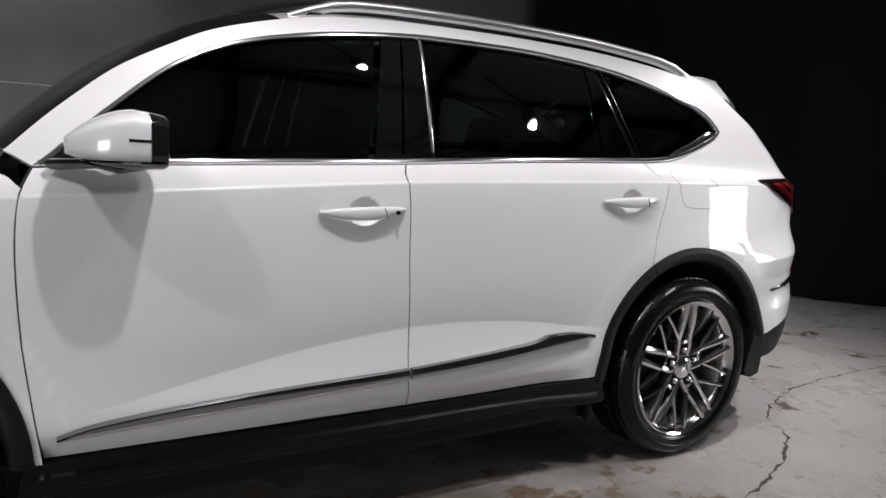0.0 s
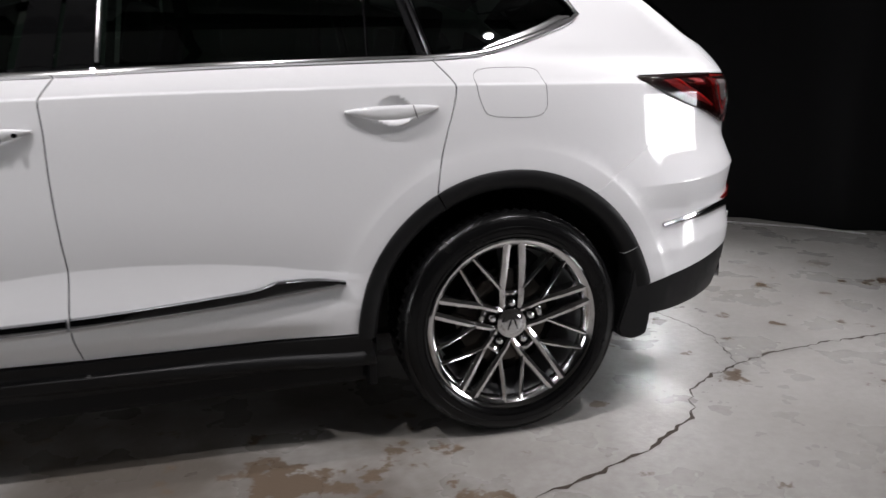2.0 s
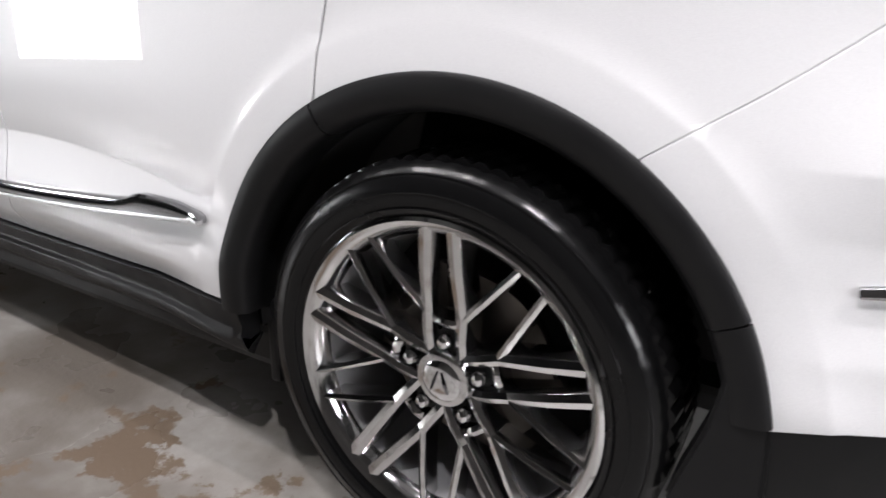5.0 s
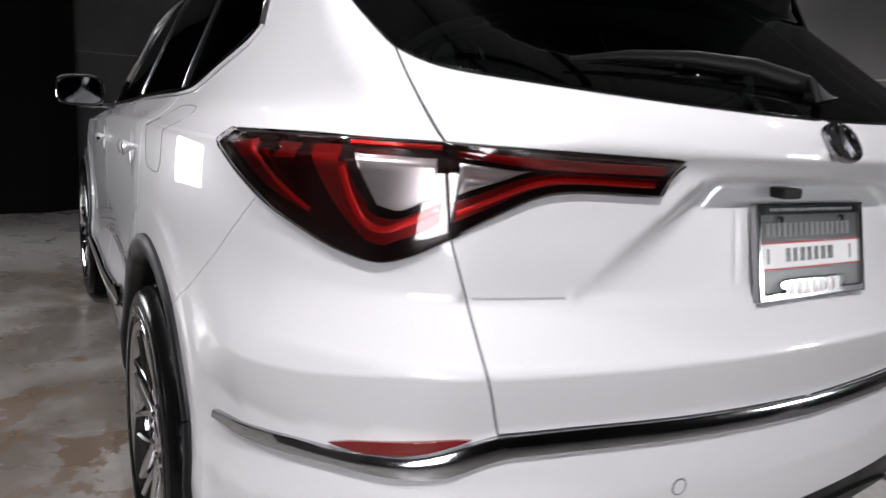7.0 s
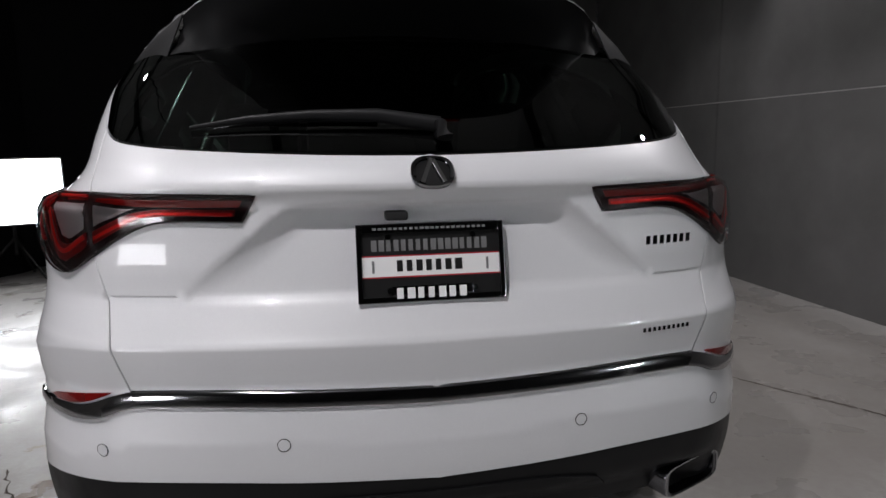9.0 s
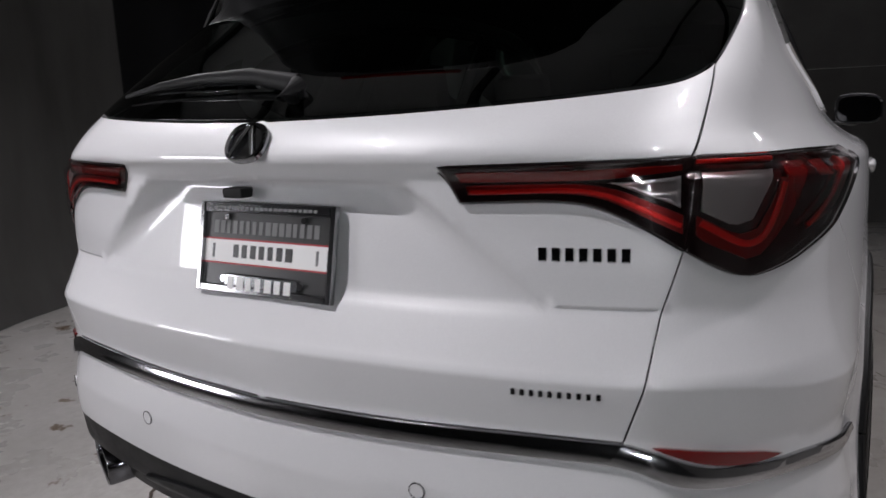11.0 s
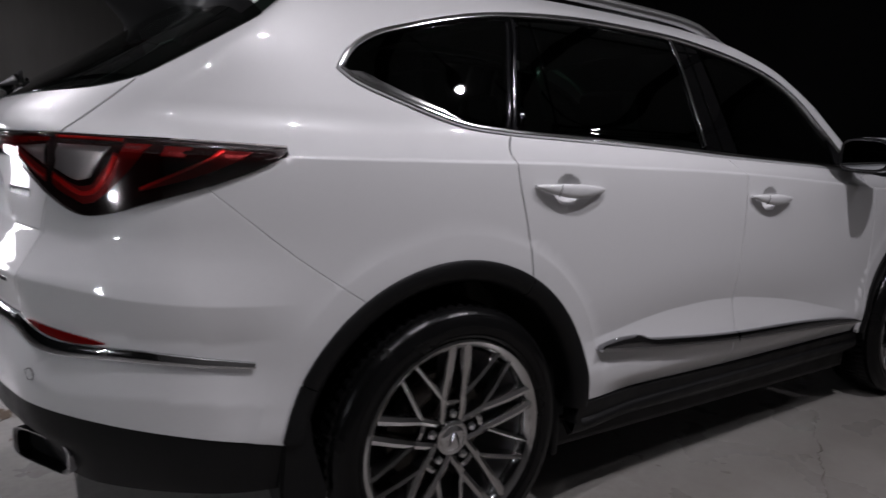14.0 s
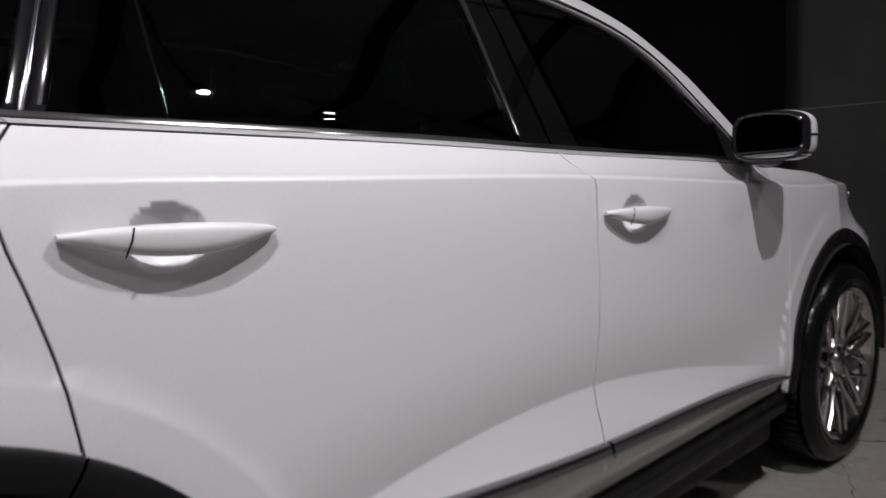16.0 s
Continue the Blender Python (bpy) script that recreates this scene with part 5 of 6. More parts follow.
for _s in (1, -1):
    # tailpipe finishers: bright flattened tubes, dark inside
    _c, _w, _h = Vector((-0.940, _s * 0.645, 0.452)), 0.114, 0.039
    bm = bmesh.new()
    _rings = []
    for _dx, _g in ((0.02, 0.94), (-0.045, 1.0), (-0.052, 0.97), (-0.050, 0.86), (0.04, 0.80)):
        _rings.append([bm.verts.new(_c + Vector((_dx, _w * _g * math.copysign(abs(math.cos(_k * math.tau / 40)) ** 0.45, math.cos(_k * math.tau / 40)), _h * _g * math.copysign(abs(math.sin(_k * math.tau / 40)) ** 0.45, math.sin(_k * math.tau / 40)))) ) for _k in range(40)])
    for _a, _b in zip(_rings, _rings[1:]):
        for _k in range(40):
            bm.faces.new((_a[_k], _a[(_k + 1) % 40], _b[(_k + 1) % 40], _b[_k]))
    bmesh.ops.recalc_face_normals(bm, faces=bm.faces)
    bmesh.ops.solidify(bm, geom=bm.faces[:], thickness=0.002)
    bmesh.ops.rotate(bm, cent=_c, matrix=Matrix.Rotation(_s * radians(-27), 3, "Z"), verts=bm.verts)
    pipe = part("tailpipe_finisher", bm, DARK_CHROME, valance, "dark flattened tailpipe finisher with a bright rim", True)
    for _nm, _mt, _dx, _r0, _r1 in (("rim", CHROME, -0.0525, 1.0, 0.94), ("dark_inside", DARK, -0.02, 0.84, 0.0)):
        bm = bmesh.new()
        _a, _b = ([bm.verts.new(_c + Vector((_dx, _w * _g * math.copysign(abs(math.cos(_k * math.tau / 40)) ** 0.45, math.cos(_k * math.tau / 40)), _h * (_g if _g < 0.9 else _g * 1.01) * math.copysign(abs(math.sin(_k * math.tau / 40)) ** 0.45, math.sin(_k * math.tau / 40))))) for _k in range(40)] for _g in (_r0, max(_r1, 0.01)))
        for _k in range(40):
            bm.faces.new((_a[_k], _a[(_k + 1) % 40], _b[(_k + 1) % 40], _b[_k]))
        bmesh.ops.solidify(bm, geom=bm.faces[:], thickness=0.003)
        bmesh.ops.rotate(bm, cent=_c, matrix=Matrix.Rotation(_s * radians(-27), 3, "Z"), verts=bm.verts)
        part(_nm, bm, _mt, pipe, "bright rim" if _nm == "rim" else "")

# closing panels: dark floor, inner shell behind the gaps
bm = bmesh.new()
box(bm, (-0.60, -0.62, 0.27), (3.5, 0.62, 0.33), None, 0.02)
part("underbody", bm, DARK, car, "dark underbody")
for _s in (1, -1):
    panel("inner_shell", outline([(2.42, 1.13), (2.40, 0.40)], [(2.40, 0.40), (0.56, 0.40)], [(0.56, 0.40), *arc(0.0, ARCH_Z, 0.56, 8, 164, 40)], [(0.56 * math.cos(radians(164)), ARCH_Z + 0.56 * math.sin(radians(164))), (-0.60, 0.50)], [(-0.60, 0.50), (-1.2, 0.56)], [(-1.2, 0.56), (-1.33, 0.90), (-1.33, 1.15)], [(-1.33, 1.15), (-1.1, 1.26), (-0.92, 1.30)], [(-0.92, 1.30), (-0.55, 1.40), (-0.36, 1.47)], [(-0.36, 1.47), (-0.34, 1.34), (0.0, 1.23), (2.42, 1.13)]), DARK, car, off=-0.045, gap=0.0, grid=0.05, lip=0.004, side=_s, label="black inner panel")

# ---- tail lamps ----


def tail_lamp(side):
    outer = panel("tail_lamp", outline(LAMP_TOP_OUT, [(-0.998, 1.195), (-1.012, 1.062)], LAMP_LOW_OUT), SMOKE, car, off=0.002, gap=0.002, grid=0.015, lip=0.03, side=side, label="red and smoked tail lamp on the corner")
    inner = panel("tail_lamp", outline(LAMP_TOP_IN, LAMP_END, LAMP_LOW_IN, [(-1.012, 1.062), (-0.998, 1.195)]), SMOKE, tailgate, off=0.002, gap=0.002, grid=0.015, lip=0.03, side=side, label="red and smoked tail lamp on the tailgate")
    o = 0.0045
    panel("outer_lens", outline(LAMP_TOP_OUT, [(-0.998, 1.195), (-1.012, 1.062)], LAMP_LOW_OUT), LENS, outer, off=0.010, gap=0.003, grid=0.015, lip=0.006, side=side, crown=0.006, label="glossy clear outer lens")
    panel("outer_lens", outline(LAMP_TOP_IN, LAMP_END, LAMP_LOW_IN, [(-1.012, 1.062), (-0.998, 1.195)]), LENS, inner, off=0.010, gap=0.003, grid=0.015, lip=0.006, side=side, crown=0.006, label="glossy clear outer lens")
    # outer lamp: red field, hooked light guide, clear ribbed lens
    panel("red_field", outline([(-0.53, 1.165), (-0.70, 1.172), (-0.855, 1.176)], [(-0.855, 1.176), (-0.86, 1.10), (-0.90, 1.045)], [(-0.90, 1.045), (-0.80, 1.068), (-0.68, 1.105), (-0.56, 1.150), (-0.53, 1.165)]), RED_DARK, outer, off=o, gap=0.0, lip=0.002, side=side, label="dark red lens field")
    panel("light_guide", outline([(-0.845, 1.155), (-0.862, 1.10), (-0.902, 1.050), (-0.925, 1.046)], [(-0.925, 1.046), (-0.997, 1.086), (-0.997, 1.112)], [(-0.997, 1.112), (-0.935, 1.082), (-0.905, 1.088)], [(-0.905, 1.088), (-0.872, 1.135), (-0.862, 1.158), (-0.845, 1.155)]), RED_HOOK, outer, off=o + 0.001, gap=0.0, lip=0.002, side=side, label="red hooked light guide")
    ribbon("guide_core", smooth_path([(-0.853, 1.150), (-0.868, 1.112), (-0.893, 1.074), (-0.912, 1.064), (-0.932, 1.064), (-0.995, 1.098)], 0.008), -0.010, RED_BRIGHT, outer, o + 0.0025, 0.0015, side, label="bright red core of the guide")
    lens = panel("reversing_lens", outline([(-0.872, 1.168), (-0.99, 1.172)], [(-0.99, 1.172), (-0.992, 1.118)], [(-0.992, 1.118), (-0.938, 1.094), (-0.912, 1.100)], [(-0.912, 1.100), (-0.872, 1.168)]), CLEAR_LENS, outer, off=o, gap=0.002, lip=0.002, grid=0.0035, side=side,
                 shape=lambda s, z: 0.0012 * np.sin(z * 900.0), label="clear ribbed lens")
    ribbon("top_guide", [(-0.86 - 0.135 * k / 12, 1.180 + 0.004 * k / 12) for k in range(13)], -0.006, RED_BRIGHT, outer, o, 0.002, side, label="thin red upper light guide")
    panel("side_marker", outline([(-0.572, 1.165), (-0.640, 1.168)], [(-0.640, 1.168), (-0.72, 1.128), (-0.812, 1.078)], [(-0.812, 1.078), (-0.69, 1.116), (-0.572, 1.165)]), RED_HOOK, outer, off=o + 0.0015, gap=0.0, lip=0.002, grid=0.01, side=side, label="red slanting wedge")
    ribbon("marker_core", smooth_path([(-0.638, 1.164), (-0.72, 1.124), (-0.806, 1.081)], 0.01), -0.006, RED_BRIGHT, outer, o + 0.003, 0.0015, side, label="bright red edge of the wedge")
    panel("marker_block", outline([(-0.712, 1.171), (-0.768, 1.172)], [(-0.768, 1.172), (-0.770, 1.155)], [(-0.770, 1.155), (-0.722, 1.153)], [(-0.722, 1.153), (-0.712, 1.171)]), RED_HOOK, outer, off=o + 0.0015, gap=0.0, lip=0.002, side=side, label="small red block")
    panel("inner_field", outline([(-0.795, 1.174), (-0.848, 1.176)], [(-0.848, 1.176), (-0.858, 1.11), (-0.888, 1.060)], [(-0.888, 1.060), (-0.845, 1.105), (-0.795, 1.174)]), RED, outer, off=o + 0.0015, gap=0.0, lip=0.002, grid=0.01, side=side, label="red lens field beside the hook")
    ribbon("upper_rib", smooth_path([(-0.58, 1.168), (-0.72, 1.176), (-0.85, 1.180)], 0.01), -0.005, RED_DARK, outer, o, 0.002, side)
    # inner lamp
    panel("light_guide", outline([(-1.016, 1.114), (-1.06, 1.135), (-1.10, 1.152), (-1.14, 1.160), (-1.30, 1.158)], [(-1.30, 1.158), (-1.298, 1.146)], [(-1.298, 1.146), (-1.15, 1.147), (-1.11, 1.138), (-1.06, 1.112), (-1.016, 1.088)], [(-1.016, 1.088), (-1.016, 1.114)]), RED_HOOK, inner, off=o + 0.001, gap=0.0, lip=0.002, side=side, label="red bent light guide")
    ribbon("guide_core", smooth_path([(-1.017, 1.103), (-1.06, 1.125), (-1.105, 1.146), (-1.145, 1.155), (-1.295, 1.153)], 0.01), 0.007, RED_BRIGHT, inner, o + 0.0025, 0.0015, side, label="bright red core of the guide")
    panel("red_field", outline([(-1.016, 1.184), (-1.15, 1.182), (-1.315, 1.178)], [(-1.315, 1.178), (-1.308, 1.165)], [(-1.308, 1.165), (-1.14, 1.168), (-1.016, 1.176)], [(-1.016, 1.176), (-1.016, 1.184)]), RED, inner, off=o, gap=0.0, lip=0.002, side=side, label="red upper lens strip")
    panel("reversing_lens", outline([(-1.018, 1.168), (-1.11, 1.164)], [(-1.11, 1.164), (-1.018, 1.124)], [(-1.018, 1.124), (-1.018, 1.168)]), CLEAR_LENS, inner, off=o, gap=0.002, lip=0.002, grid=0.006, side=side, shape=lambda s, z: 0.0012 * np.sin(z * 900.0), label="clear ribbed lens")


for _m in (RED_HOOK, RED_BRIGHT):
    _n = noise_node(_m, 60.0, 2.0, 0.5, (1, 1, 9))
    bump(_m, _n.outputs["Fac"], 0.5, 0.002)
RED_DARK = material("dark_red_lens", (0.014, 0.0008, 0.0008), 0.12, 0.0, 0.5)
LENS = GLASS.copy()
LENS.name = "clear_lamp_lens"
for _nd in LENS.node_tree.nodes:
    if _nd.type == "BSDF_TRANSPARENT":
        _nd.inputs["Color"].default_value = (0.97, 0.92, 0.92, 1)
for _s in (1, -1):
    tail_lamp(_s)
    panel("reflector", outline([(-0.865, 0.744), (-0.89, 0.752), (-0.945, 0.763), (-1.02, 0.775), (-1.052, 0.778)], [(-1.052, 0.778), (-0.985, 0.752), (-0.92, 0.742), (-0.865, 0.744)]), RED, bumper, off=0.006, gap=0.0, lip=0.012, side=_s, grid=0.012, shape=tail_shape, label="red rear reflector")
    for _sy, _sz in ((0.327, 0.668), (0.70, 0.655)):
        _ss = S_REAR - (PY - _sy) if _sy < PY else s_of(-0.99, _sy)
        _p, _n = on_body(_ss, _sz, 0.0, _s)
        bm = bmesh.new()
        tube(bm, [_p - _n * 0.004, _p + _n * 0.0015], 0.0125, 24)
        sensor = part("parking_sensor", bm, PAINT, bumper, "round white parking sensor", True)
        bm = bmesh.new()
        _u = _n.cross(Vector((0, 0, 1))).normalized()
        _w = _u.cross(_n)
        _ring = [_p + _n * 0.0008 + 0.0138 * (math.cos(k * math.tau / 24) * _u + math.sin(k * math.tau / 24) * _w) for k in range(25)]
        tube(bm, _ring, 0.0009, 6, closed_ends=False)
        part("gap_ring", bm, PLASTIC, sensor)

# ---- wheels ----


def revolve(bm, profile, seg, ripple=None):
    rings = []
    for k in range(seg):
        a = k * math.tau / seg
        row = []
        for i, (r, y) in enumerate(profile):
            if ripple:
                r, y = ripple(k, i, r, y)
            row.append(bm.verts.new((r * math.cos(a), y, r * math.sin(a))))
        rings.append(row)
    for k in range(seg):
        a, b = rings[k], rings[(k + 1) % seg]
        for i in range(len(profile) - 1):
            bm.faces.new((a[i], b[i], b[i + 1], a[i + 1]))


def bar(bm, p0, p1, w0, w1, y0, y1, deep):
    """A spoke from p0 to p1 on the wheel's face, widths w0 and w1, its face at depths y0 and y1, with chamfered flanks."""
    p0, p1 = Vector((p0[0], 0, p0[1])), Vector((p1[0], 0, p1[1]))
    d = (p1 - p0).normalized()
    o = Vector((-d.z, 0, d.x))
    rows = []
    for p, w, y in ((p0, w0, y0), (p0.lerp(p1, 0.5), (w0 + w1) / 2, (y0 + y1) / 2 + 0.004), (p1, w1, y1)):
        rows.append([bm.verts.new(p + o * w * a + Vector((0, y + b, 0))) for a, b in ((-0.62, -deep), (-0.5, -0.007), (-0.42, -0.002), (0.0, 0.0025), (0.42, -0.002), (0.5, -0.007), (0.62, -deep))])
    for a, b in zip(rows, rows[1:]):
        for i in range(6):
            bm.faces.new((a[i], a[i + 1], b[i + 1], b[i]))
    bm.faces.new(rows[0][::-1])
    bm.faces.new(rows[-1])


def polar(r, deg):
    return (r * math.cos(radians(deg)), r * math.sin(radians(deg)))




def build_wheel():
    """Wheel with its face towards +y, the hub at the origin. The rim is the part, the rest its pieces."""
    bm = bmesh.new()
    revolve(bm, [(0.245, -0.22), (0.250, -0.10), (0.262, -0.02), (0.274, 0.000), (0.283, 0.007), (0.288, 0.010), (0.291, 0.008), (0.293, 0.0), (0.293, -0.02)], 96)
    bmesh.ops.recalc_face_normals(bm, faces=bm.faces)
    bmesh.ops.solidify(bm, geom=bm.faces[:], thickness=0.004)
    rim = part("wheel", bm, WHEEL_METAL, car, "bright multi-spoke alloy wheel", True)
    bm = bmesh.new()
    seg = 216

    def ripple(k, i, r, y):
        # shoulder lugs and sipes: narrow cuts round the tread
        if i in (5, 6) and k % 3 == 0:
            r -= 0.003
        if i in (7, 8, 10, 11, 13, 14) and (k + (2 if i in (10, 11) else 0)) % 3 == 0:
            r -= 0.007
        return r, y

    prof = [(0.289, 0.0), (0.300, 0.012), (0.322, 0.020), (0.350, 0.016), (0.371, 0.004), (0.380, -0.014), (0.374, -0.030), (0.384, -0.033), (0.3855, -0.075), (0.376, -0.080), (0.3855, -0.085), (0.3855, -0.15), (0.376, -0.155), (0.3855, -0.160), (0.384, -0.20),
            (0.372, -0.222), (0.345, -0.235), (0.30, -0.235), (0.27, -0.22)]
    revolve(bm, prof, seg, ripple)
    bmesh.ops.recalc_face_normals(bm, faces=bm.faces)
    part("tyre", bm, RUBBER, rim, "black road tyre", True)
    for ring_r in (0.308, 0.334, 0.362):
        bm = bmesh.new()
        tube(bm, [(ring_r * math.cos(k * math.tau / 96), 0.0175 if ring_r < 0.33 else 0.0185 if ring_r < 0.35 else 0.0095, ring_r * math.sin(k * math.tau / 96)) for k in range(97)], 0.0016, 6, closed_ends=False)
        part("sidewall_rib", bm, RUBBER, rim, "", True)
    for k in range(5):
        c = 90 + 72 * k
        ax, pe = Vector(polar(1.0, c)), Vector(polar(1.0, c + 90))
        for sgn in (-1, 1):
            bm = bmesh.new()
            bar(bm, ax * 0.044 + pe * sgn * 0.0310, ax * 0.120 + pe * sgn * 0.0335, 0.022, 0.024, -0.022, -0.015, 0.045)
            bar(bm, ax * 0.120 + pe * sgn * 0.0335, ax * 0.286 + pe * sgn * 0.0250, 0.024, 0.030, -0.015, 0.007, 0.045)
            bmesh.ops.remove_doubles(bm, verts=bm.verts, dist=1e-4)
            part("spoke", bm, WHEEL_METAL, rim, "", True)
            bm = bmesh.new()
            bar(bm, polar(0.118, c + sgn * 15), polar(0.284, c + sgn * 30.8), 0.017, 0.015, -0.017, 0.004, 0.040)
            part("thin_spoke", bm, WHEEL_METAL, rim, "", True)
        bm = bmesh.new()
        bar(bm, ax * 0.096, ax * 0.112, 0.060, 0.056, -0.024, -0.022, 0.035)
        part("bridge", bm, WHEEL_METAL, rim, "", True)
    bm = bmesh.new()
    revolve(bm, [(0.0, -0.010), (0.040, -0.011), (0.050, -0.014), (0.054, -0.022), (0.056, -0.06)], 48)
    bmesh.ops.recalc_face_normals(bm, faces=bm.faces)
    part("hub", bm, WHEEL_METAL, rim, "", True)
    bm = bmesh.new()
    revolve(bm, [(0.0, -0.004), (0.020, -0.0045), (0.034, -0.007), (0.038, -0.010), (0.040, -0.02)], 40)
    bmesh.ops.recalc_face_normals(bm, faces=bm.faces)
    part("centre_cap", bm, CHROME, rim, "grey metal centre cap", True)
    bm = bmesh.new()
    for sgn in (-1, 1):
        bar(bm, (sgn * 0.004, 0.020), (sgn * 0.017, -0.018), 0.006, 0.007, -0.0035, -0.0045, 0.004)
    part("cap_emblem", bm, DARK_CHROME, rim)
    for k in range(5):
        x, z = polar(0.0715, 90 + 72 * k)
        bm = bmesh.new()
        tube(bm, [(x, -0.060, z), (x, -0.034, z)], 0.021, 20)
        part("lug_recess", bm, DARK, rim)
        bm = bmesh.new()
        tube(bm, [(x, -0.04, z), (x, -0.018, z), (x, -0.011, z), (x, -0.008, z)], [0.0135, 0.0135, 0.010, 0.003], 12)
        part("lug_nut", bm, CHROME, rim)
    bm = bmesh.new()
    tube(bm, [(0, -0.125, 0), (0, -0.105, 0)], 0.165, 48)
    part("brake_disc", bm, DISC, rim, "worn steel brake disc", True)
    bm = bmesh.new()
    tube(bm, [polar_v(0.135, a, -0.09) for a in range(20, 81, 6)], 0.036, 10, (1.0, 0.8))
    part("brake_caliper", bm, DISC, rim, "", True)
    bm = bmesh.new()
    tube(bm, [(0, -0.20, 0), (0, -0.19, 0)], 0.25, 48)
    part("inner_barrel", bm, DARK, rim)
    bm = bmesh.new()
    revolve(bm, [(0.240, -0.188), (0.2435, -0.10), (0.254, -0.035), (0.258, -0.024)], 72)
    part("barrel", bm, BARREL, rim, "grey painted wheel barrel", True)
    return rim


def polar_v(r, deg, y):
    x, z = polar(r, deg)
    return (x, y, z)


_wheel = build_wheel()
_places = []
for _cx, _yy in ((0.0, 0.972), (FRONT_X, 0.925)):
    for _s in (1, -1):
        _places.append(pose(_cx, _s * _yy, HUB_Z, 0, 0, 0 if _s > 0 else 180))
_wheel.matrix_basis = _places[0]
for _m in _places[1:]:
    copy_thing(_wheel, _m)


# ---- door mirrors ----
def door_mirror(s):
    """A boxy painted cap over a black lower shell, with a dark indicator slit, the glass in its bezel, and an arm from the door."""
    n, k = 20, 36

    def section(u, scale=1.0):
        """Points of the shell's outline at u, from its nose to the glass."""
        f = math.sin(math.pi / 2 * min(1.0, 0.06 + u * 1.25)) ** 0.8
        out, inn = 0.985 + 0.098 * f, 0.905 - 0.030 * f
        top, low = 1.218 + 0.088 * f - 0.008 * max(0.0, u - 0.7) / 0.3, 1.196 - 0.036 * f
        cy, cz, hy, hz = (out + inn) / 2, (top + low) / 2, (out - inn) / 2, (top - low) / 2
        pts = []
        for j in range(k):
            ca, sa = math.cos(j * math.tau / k), math.sin(j * math.tau / k)
            y = hy * scale * math.copysign(abs(ca) ** 0.5, ca)
            z = hz * scale * math.copysign(abs(sa) ** 0.5, sa)
            # the upper outer corner is cut back
            y -= 0.030 * max(0.0, sa) ** 3 * (1 if ca > 0 else 0) * scale
            pts.append((cy + y, cz + z))
        return pts

    def loft(name, rows, mat, parent, label, clamp=None, ends=True):
        bm = bmesh.new()
        rings = []
        for x, pts in rows:
            rings.append([bm.verts.new((x, s * y, clamp(z) if clamp else z)) for y, z in pts])
        for p, q in zip(rings, rings[1:]):
            for j in range(k):
                bm.faces.new((p[j], p[(j + 1) % k], q[(j + 1) % k], q[j]))
        if ends:
            bm.faces.new(rings[0][::-1])
            bm.faces.new(rings[-1])
        bmesh.ops.remove_doubles(bm, verts=bm.verts, dist=1e-5)
        bmesh.ops.recalc_face_normals(bm, faces=bm.faces)
        return part(name, bm, mat, parent, label, True)

    def x_at(u):
        return 2.292 - 0.212 * u

    m = loft("door_mirror", [(x_at(i / n), section(i / n)) for i in range(n + 1)], PAINT, car, "white door mirror", lambda z: max(z, 1.179))
    loft("lower_shell", [(x_at(i / n), section(i / n, 0.985)) for i in range(3, n + 1)], GLOSS_BLACK, m, "gloss black lower shell", lambda z: min(z, 1.1775) - 0.003)
    loft("bezel", [(2.112, section(0.85, 1.004)), (2.111, section(0.855, 1.014)), (2.080, section(1.0, 1.014)), (2.072, section(1.0, 0.985)), (2.070, section(1.0, 0.95)), (2.077, section(1.0, 0.88)), (2.079, section(1.0, 0.86))], GLOSS_BLACK, m, "gloss black mirror bezel", ends=False)
    loft("mirror_glass", [(2.079, section(1.0, 0.89)), (2.0765, section(1.0, 0.885))], MIRROR, m, "mirror glass")
    bm = bmesh.new()
    slit = [(x_at(u), s * (max(p[0] for p in section(u)) - 0.0015), 1.232 - 0.004 * u) for u in np.linspace(0.62, 0.985, 9)]
    tube(bm, slit, 0.0042, 8, (0.8, 1.0))
    part("side_lamp", bm, GLOSS_BLACK, m, "slim dark indicator lamp", True)
    bm = bmesh.new()
    tube(bm, [(2.10, s * 0.90, 1.164), (2.17, s * 0.945, 1.158), (2.235, s * 0.91, 1.166)], [0.016, 0.026, 0.012], 14, (1.6, 0.6))
    part("foot_lamp", bm, GLOSS_BLACK, m, "rounded black shell underside", True)
    bm = bmesh.new()
    tube(bm, [(2.30, s * 0.815, 1.160), (2.25, s * 0.87, 1.165), (2.18, s * 0.93, 1.172)], [0.030, 0.026, 0.024], 12, (1.5, 0.6))
    part("stalk", bm, GLOSS_BLACK, m, "black mirror stalk", True)
    panel("sail", outline([(2.185, 1.166), (2.345, 1.157)], [(2.345, 1.157), (2.185, 1.300)], [(2.185, 1.300), (2.185, 1.166)]), GLOSS_BLACK, m, off=0.004, gap=0.002, lip=0.008, side=s, label="black corner trim behind the mirror")


MIRROR = material("silvered_mirror", (0.35, 0.36, 0.37), 0.02, 1.0)
door_mirror(1)
door_mirror(-1)

# ---- on the tailgate ----


